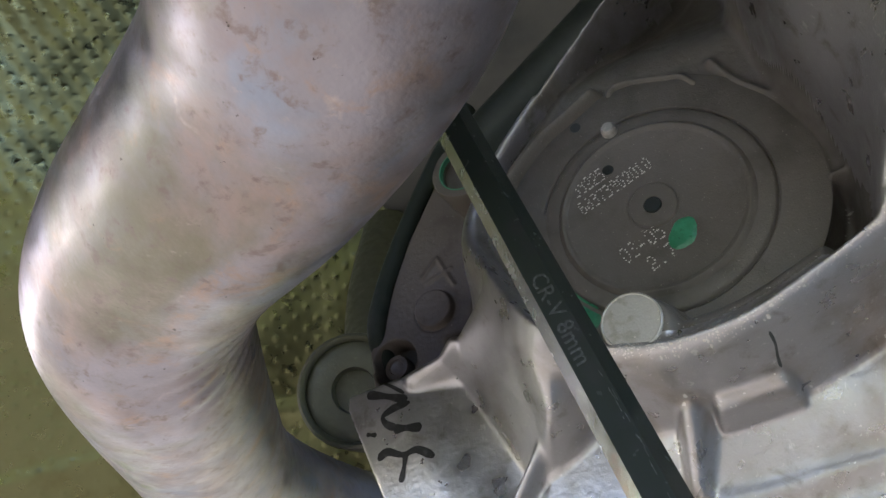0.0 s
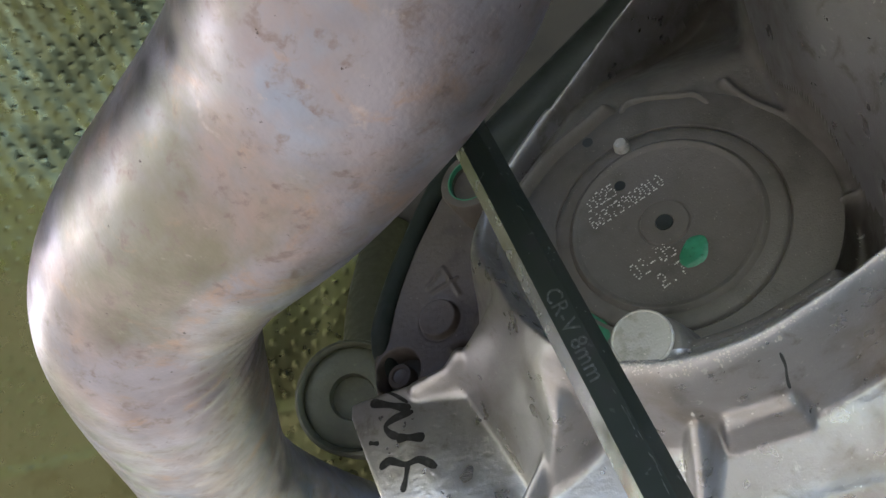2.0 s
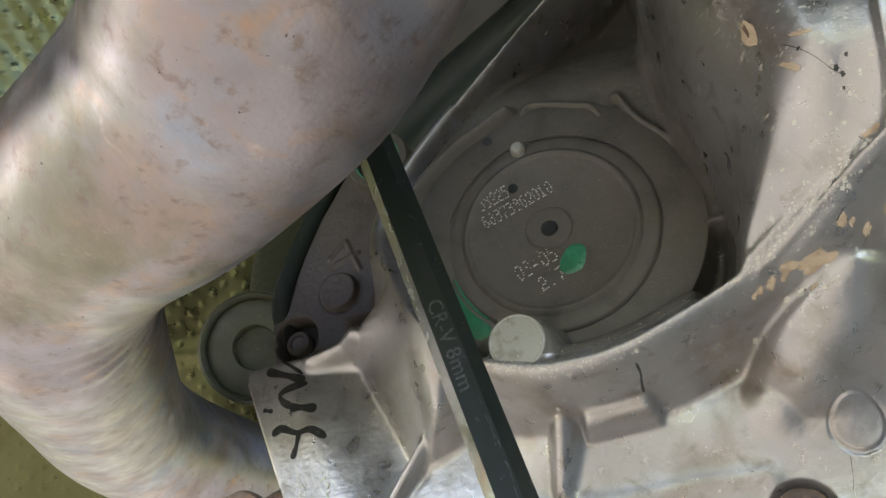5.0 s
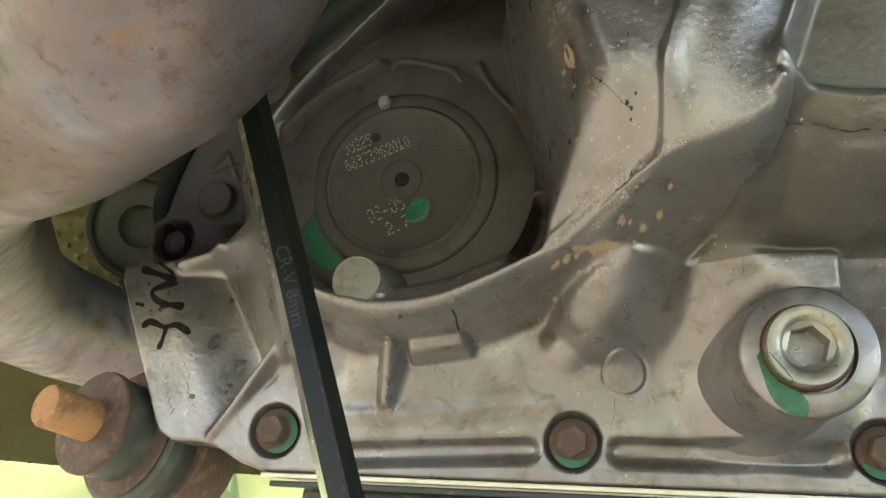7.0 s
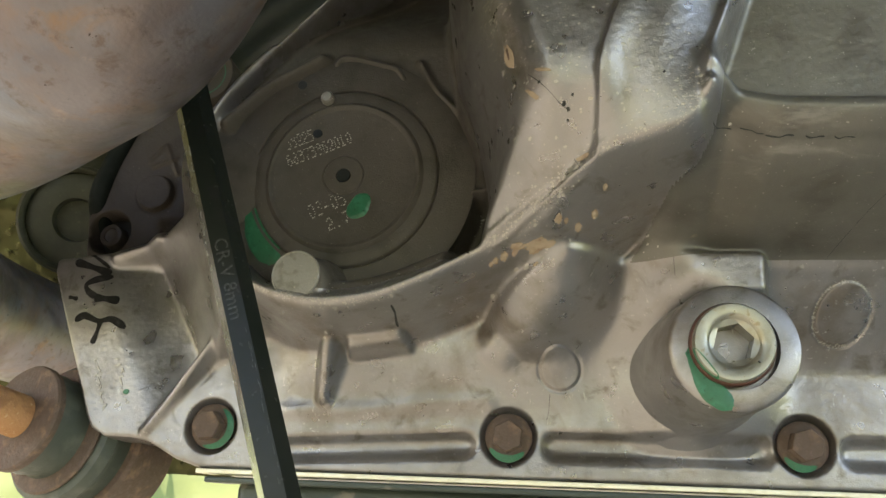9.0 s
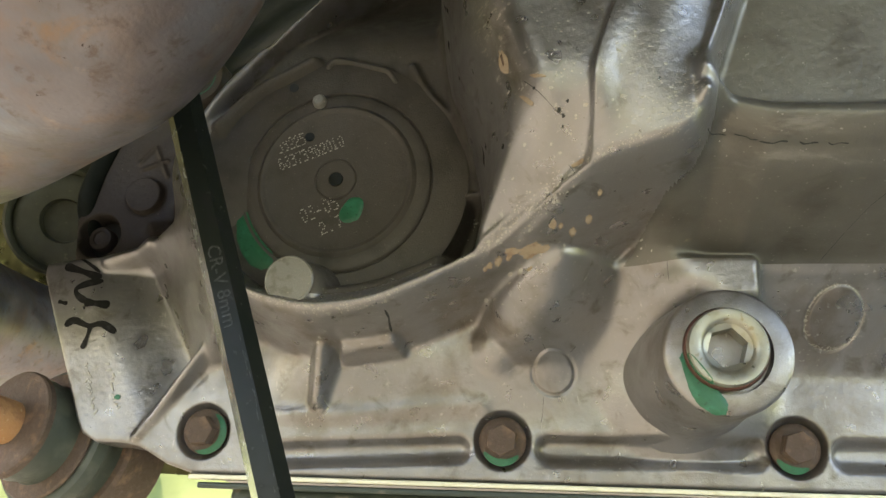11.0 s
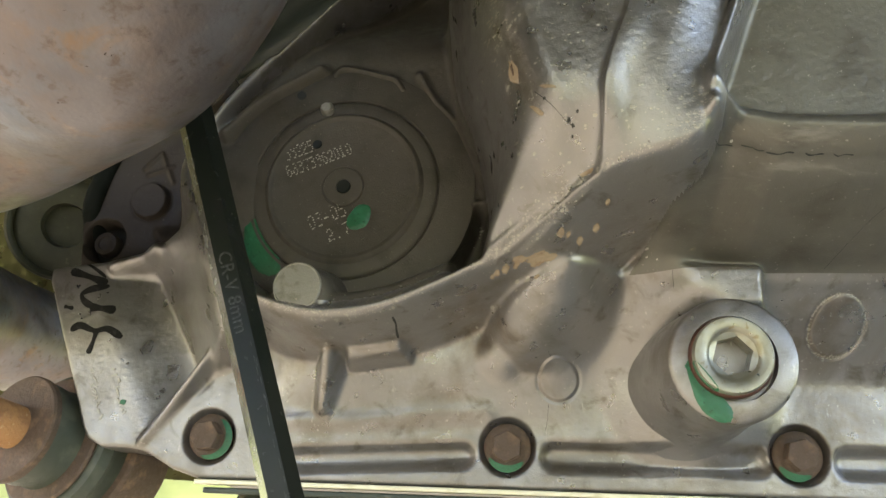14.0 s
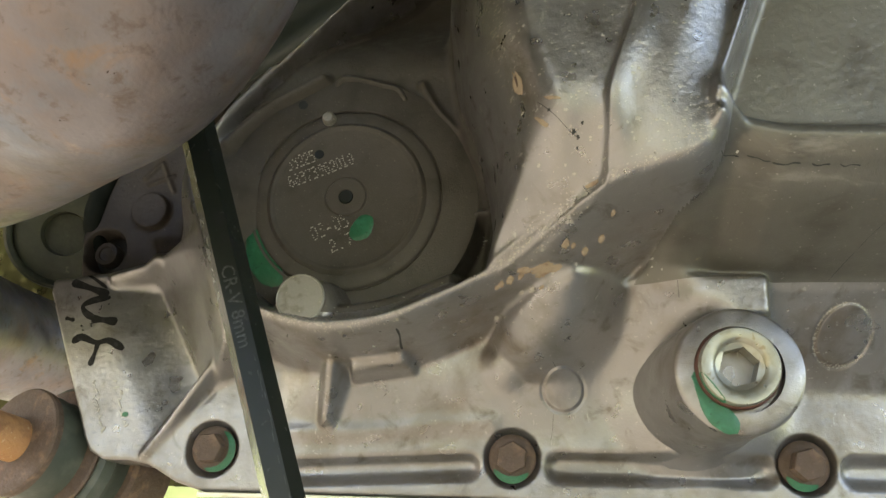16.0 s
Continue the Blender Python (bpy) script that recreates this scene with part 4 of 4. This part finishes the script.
for k, pts in enumerate(([(0.1202, 0.0551), (0.1225, 0.0557), (0.1258, 0.0564), (0.1276, 0.0560), (0.1296, 0.0563), (0.1290, 0.0549), (0.1262, 0.0546), (0.1234, 0.0536), (0.1212, 0.0541)],
                         [(0.1158, 0.0551), (0.1181, 0.0555), (0.1203, 0.0552), (0.1200, 0.0545), (0.1162, 0.0544)],
                         [(0.1154, 0.1036), (0.1165, 0.1030), (0.1183, 0.0997), (0.1182, 0.0970), (0.1163, 0.0980), (0.1154, 0.1006)],
                         [(0.1215, 0.0884), (0.1231, 0.0875), (0.1255, 0.0851), (0.1245, 0.0848)],
                         [(0.1242, 0.0923), (0.1281, 0.0912), (0.1290, 0.0904), (0.1262, 0.0909)],
                         [(0.1362, 0.0706), (0.1395, 0.0712), (0.1390, 0.0700), (0.1366, 0.0698)])):
    part("rust_patch", drape(pts, 0.0003, 0.0005, 0.14, k), TAN, casing, "tan rust patch")
for k, (x, z, r) in enumerate(((0.1169, 0.0539, 0.0008), (0.1134, 0.0532, 0.0011), (0.1104, 0.0523, 0.0008), (0.1088, 0.0516, 0.0006), (0.1311, 0.0596, 0.0010), (0.1334, 0.0596, 0.0006),
                               (0.1372, 0.0594, 0.0009), (0.1421, 0.0620, 0.0009), (0.1447, 0.0657, 0.0006), (0.1236, 0.0510, 0.0008))):
    part("rust_patch", drape([(x + r * math.cos(a) * rx, z + 0.7 * r * math.sin(a) + 0.3 * r * math.cos(a)) for a, rx in zip((0, 1.05, 2.1, 3.14, 4.2, 5.2), (1.2, 0.9, 1.1, 1.3, 0.8, 1.1))], 0.0003, 0.0005, 0.18, k), TAN, casing)
part("rust_core", drape([(0.1158, 0.1022), (0.1163, 0.1024), (0.1170, 0.0998), (0.1167, 0.0994)], 0.00045, 0.0004, 0.1, 2), RUST, casing, "dark pit in the rust patch")


def grit():
    """Pale oxide specks scattered over the rim and the bulge."""
    rnd = random.Random(11)
    bm = bmesh.new()
    spots = []
    run = [p for p in CREST if p[0] > 0.028 and p[1] < 0.09]
    for _ in range(2000):
        x, z, _h = rnd.choice(run)
        spread = 1.0 if 0.04 < x < 0.11 else 0.6
        spots.append((x + rnd.gauss(0, 0.004), z + rnd.gauss(0.0002, 0.0017) * spread, rnd.uniform(0.00008, 0.00034)))
    for _ in range(260):
        x, z, _h = rnd.choice(run)
        spots.append((x + rnd.gauss(0, 0.004), z - abs(rnd.gauss(0, 0.006)), rnd.uniform(0.00015, 0.0006)))
    for _ in range(1300):
        spots.append((rnd.uniform(0.092, 0.170), rnd.uniform(0.070, 0.150), rnd.uniform(0.0002, 0.0006) * rnd.random() ** 2 + 0.00008))
    for _ in range(260):
        spots.append((rnd.gauss(0.1105, 0.0022), rnd.uniform(0.070, 0.140), rnd.uniform(0.00015, 0.0004)))
    for _ in range(420):
        a = rnd.uniform(0, 2 * math.pi)
        r = rnd.gauss(0.0090, 0.0003)
        spots.append((0.2258 + r * math.cos(a), 0.0416 + r * math.sin(a), rnd.uniform(0.0001, 0.0003)))
    xs, zs = np.array([[p[0] for p in spots]]), np.array([[p[1] for p in spots]])
    hs = heights(xs, zs)[0]
    for (x, z, r), h in zip(spots, hs):
        if abs(height(x + r, z) - height(x - r, z)) + abs(height(x, z + r) - height(x, z - r)) > 6.5 * r:
            continue
        sx, sz = r * rnd.uniform(0.8, 2.0), r
        mid = bm.verts.new((x, -h - 0.35 * r, z))
        ring = [bm.verts.new((x + sx * math.cos(a), -height(x + sx * math.cos(a), z + sz * math.sin(a)) + 0.00005, z + sz * math.sin(a))) for a in (0, 1.26, 2.5, 3.77, 5.0)]
        for i in range(5):
            bm.faces.new((mid, ring[i], ring[(i + 1) % 5]))
    ob = part("oxide_grit", bm, SPECK, casing, "pale specks of oxide")
    tagged(ob, kind="stuff")


grit()


def bolt_paint(ob, a0, a1, r0=0.0064, r1=0.0090):
    bm = bmesh.new()
    n = 18
    lo, hi = [], []
    for i in range(n + 1):
        a = radians(a0 + (a1 - a0) * i / n)
        w = math.sin(math.pi * i / n) ** 0.5
        mid = (r0 + r1) / 2
        for lst, r, up in ((lo, mid - (mid - r0) * w, 0.0026), (hi, mid + (r1 - mid) * w, 0.0021)):
            lst.append(bm.verts.new((r * math.cos(a), -up, r * math.sin(a))))
    for i in range(n):
        bm.faces.new((lo[i], lo[i + 1], hi[i + 1], hi[i]))
    part("paint_dab", bm, GREEN, ob, "green paint dab")


bolts = [o for o in scene.objects if o.name.startswith("flange_bolt") and o != ear_bolt]
for o, a0, a1 in zip(bolts, (-110, -150, -150), (60, -40, -60)):
    bolt_paint(o, a0, a1)


def plug_paint():
    bm = bmesh.new()
    n = 14
    a, b, c = [], [], []
    for i in range(n + 1):
        t = radians(190 + 55 * i / n)
        w = math.sin(math.pi * i / n) ** 0.5
        for lst, r, up in ((a, 0.01225, 0.0006), (b, 0.01235, 0.0040), (c, 0.01235 - 0.0022 * w, 0.0053)):
            lst.append(bm.verts.new((r * math.cos(t), -up, r * math.sin(t))))
    for i in range(n):
        bm.faces.new((a[i], a[i + 1], b[i + 1], b[i]))
        bm.faces.new((b[i], b[i + 1], c[i + 1], c[i]))
    part("paint_dab", bm, GREEN, plug, "green paint dab")


plug_paint()

# cast characters too worn to read, as small raised bars
wr = random.Random(21)
for x0, z0, n, dx, dz in ((0.0600, 0.0165, 5, 0.0022, 0.0016), (0.0590, 0.0215, 5, 0.0022, 0.0016), (-0.0520, 0.0240, 8, 0.0009, -0.0026), (-0.0425, 0.0250, 8, 0.0008, -0.0024)):
    for k in range(n):
        for _ in range(2):
            px, pz = x0 + k * dx + wr.gauss(0, 0.0005), z0 + k * dz + wr.gauss(0, 0.0005)
            a, l, t = wr.uniform(0, 3.1), wr.uniform(0.0005, 0.0011), wr.uniform(0.00018, 0.0003)
            ca, sa = math.cos(a), math.sin(a)
            part("worn_character", drape([(px + u * l * ca - v * t * sa, pz + u * l * sa + v * t * ca) for u, v in ((-1, -1), (1, -1), (1, 1), (-1, 1))], 0.00025, 0.0005, 0.25, k), SPECK if x0 < 0 else ALU, casing)
part("paint_speck", drape([(-0.0385, 0.0115), (-0.0365, 0.0112), (-0.0362, 0.0128), (-0.038, 0.013)], 0.0003, 0.0005, 0.1, 3), GREEN, casing, "small teal paint speck")

# slit in the tab, chips on the neck
part("slit", ribbon([(0.0748, 0.0385), (0.0751, 0.0372), (0.0746, 0.0358), (0.0743, 0.0343)], 0.0008, 0.0001), HOLE, casing)
for x, z, r in ((0.1327, 0.0826, 0.0006), (0.1339, 0.0814, 0.0005), (0.1351, 0.0845, 0.0004), (0.1338, 0.0791, 0.0003), (0.1258, 0.0884, 0.0004)):
    part("chip", drape([(x + r * math.cos(a), z + r * math.sin(a)) for a in (0, 1.3, 2.5, 3.8, 5.1)], 0.0001, 0.0004, 0.3, int(x * 1e4)), HOLE, casing)

# hairline cracks
for pts in ([(0.1276, 0.0149), (0.1272, 0.0089), (0.1265, 0.0056)], [(0.1274, 0.0315), (0.1286, 0.0299)], [(0.1371, 0.0301), (0.1391, 0.0319)],
            [(0.1227, 0.0916), (0.1261, 0.0881), (0.1299, 0.0843), (0.1317, 0.0826), (0.1341, 0.0811)], [(0.1355, 0.0708), (0.1373, 0.0681)], [(0.1685, 0.0560), (0.1690, 0.0500)],
            [(0.2275, 0.0020), (0.2260, -0.0010), (0.2280, -0.0050), (0.2300, -0.0085)], [(0.2170, 0.0560), (0.2250, 0.0660), (0.2330, 0.0700)]):
    part("hairline_crack", ribbon(pts, 0.00014, 0.00005), HOLE, casing)
cr = random.Random(4)
for x0, x1 in ((0.1735, 0.1795), (0.1815, 0.1880), (0.1885, 0.1960), (0.1990, 0.2040), (0.2065, 0.2120)):
    n = 4
    xs = [x0 + (x1 - x0) * i / n for i in range(n + 1)]
    part("parting_crack", ribbon([(x, float(np.interp(x, CRACK_X, CRACK_Z)) + cr.uniform(-0.00025, 0.00025)) for x in xs], cr.uniform(0.00016, 0.0003), 0.00006), HOLE, casing)

# ---- stub and hose behind the ear ----
stub = part("stub", lathe([(0.0135, -0.022), (0.0135, -0.003), (0.0128, -0.002), (0.0095, -0.002), (0.009, -0.006), (0, -0.006)], 48, (-0.024, 0, 0.152)), SHADED_CAST, casing, "round dark cast stub")
part("paint_ring", lathe([(0.0100, -0.0019), (0.0094, -0.0019), (0.0091, -0.004)], 48, (-0.024, 0, 0.152)), GREEN, stub, "green paint ring")


def hose():
    ob = thing("rubber_hose", "thin black rubber hose beside the casing ear", "hose")
    part("tube", sweep([(-0.030, 0.028, 0.205), (-0.0460, 0.026, 0.178), (-0.0600, 0.024, 0.150), (-0.0720, 0.022, 0.120), (-0.0770, 0.024, 0.098), (-0.078, 0.05, 0.08)], 0.0044, 20), HOSE, ob)
    ob2 = thing("support_bar", "dark steel support bar behind the casing", "bar")
    part("bar", sweep([(-0.030, 0.030, 0.1785), (-0.0234, 0.0303, 0.1839), (0.0467, 0.0363, 0.2419), (0.09, 0.04, 0.28)], 0.0125, 24), HOLE, ob2)


hose()


def grass_bank():
    """Grassy rise all round the car."""
    bm = bmesh.new()
    nx, ny = 220, 40
    rows = []
    for j in range(ny + 1):
        ring = []
        for i in range(nx):
            a = 2 * math.pi * i / nx
            r = 2.2 + 4.5 * j / ny
            back = 0.5 + 0.5 * math.sin(a)
            z = -0.43 + (0.30 + 2.2 * back * back) * float(sst(0.0, 1.0, j / ny)) + 0.10 * noise.noise(Vector((r * math.cos(a) * 2, r * math.sin(a) * 2, 0))) + 0.05 * noise.noise(Vector((r * math.cos(a) * 7, r * math.sin(a) * 7, 5)))
            ring.append(bm.verts.new((r * math.cos(a), r * math.sin(a) - 0.4, z)))
        rows.append(ring)
    for p, q in zip(rows, rows[1:]):
        for i in range(nx):
            bm.faces.new((p[i], p[(i + 1) % nx], q[(i + 1) % nx], q[i]))
    ob = part("ground_bank", bm, LEAF, sharp=180)
    tagged(ob, "sunlit yellow-green grass bank round the car", "grass bank", kind="structure")


grass_bank()

# ---- stamped marks on the key ----
def key_marks():
    axis = (KEY_B - KEY_A).normalized()
    rot = Vector((0, 0, 1)).rotation_difference(axis).to_matrix()
    best = None
    for i in range(6):
        a = KEY_TURN + (i + 0.5) * math.pi / 3
        nrm = rot @ Vector((math.cos(a), math.sin(a), 0))
        if best is None or nrm.y < best.y:
            best = nrm
    up = best.cross(axis)
    shaft = key.children[0]
    spot = KEY_A + axis * 0.1130 + best * (KEY_AF / 2 + 0.00004)
    lettering("CR-V 8mm", 0.0058, spot, shaft, KEYPRINT, "stamped_lettering", axis, -up if up.x < 0 else up, 0.00008)
    rnd = random.Random(8)
    bm = bmesh.new()
    edge = best * 0.0062 + up * 0.0034
    for k in range(26):
        c = KEY_A + axis * (0.128 + 0.09 * rnd.random()) + best * (KEY_AF / 2 + 0.00003) + up * min(0.00255, rnd.gauss(0.0021, 0.0003))
        l, w = rnd.uniform(0.0004, 0.003), 0.00006
        bm.faces.new([bm.verts.new(c + axis * a + up * b) for a, b in ((0, -w), (l, -w), (l, w), (0, w))])
    tagged(part("scratches", bm, KEYPRINT, shaft, "pale scratches", smooth=False), kind="stuff")


key_marks()
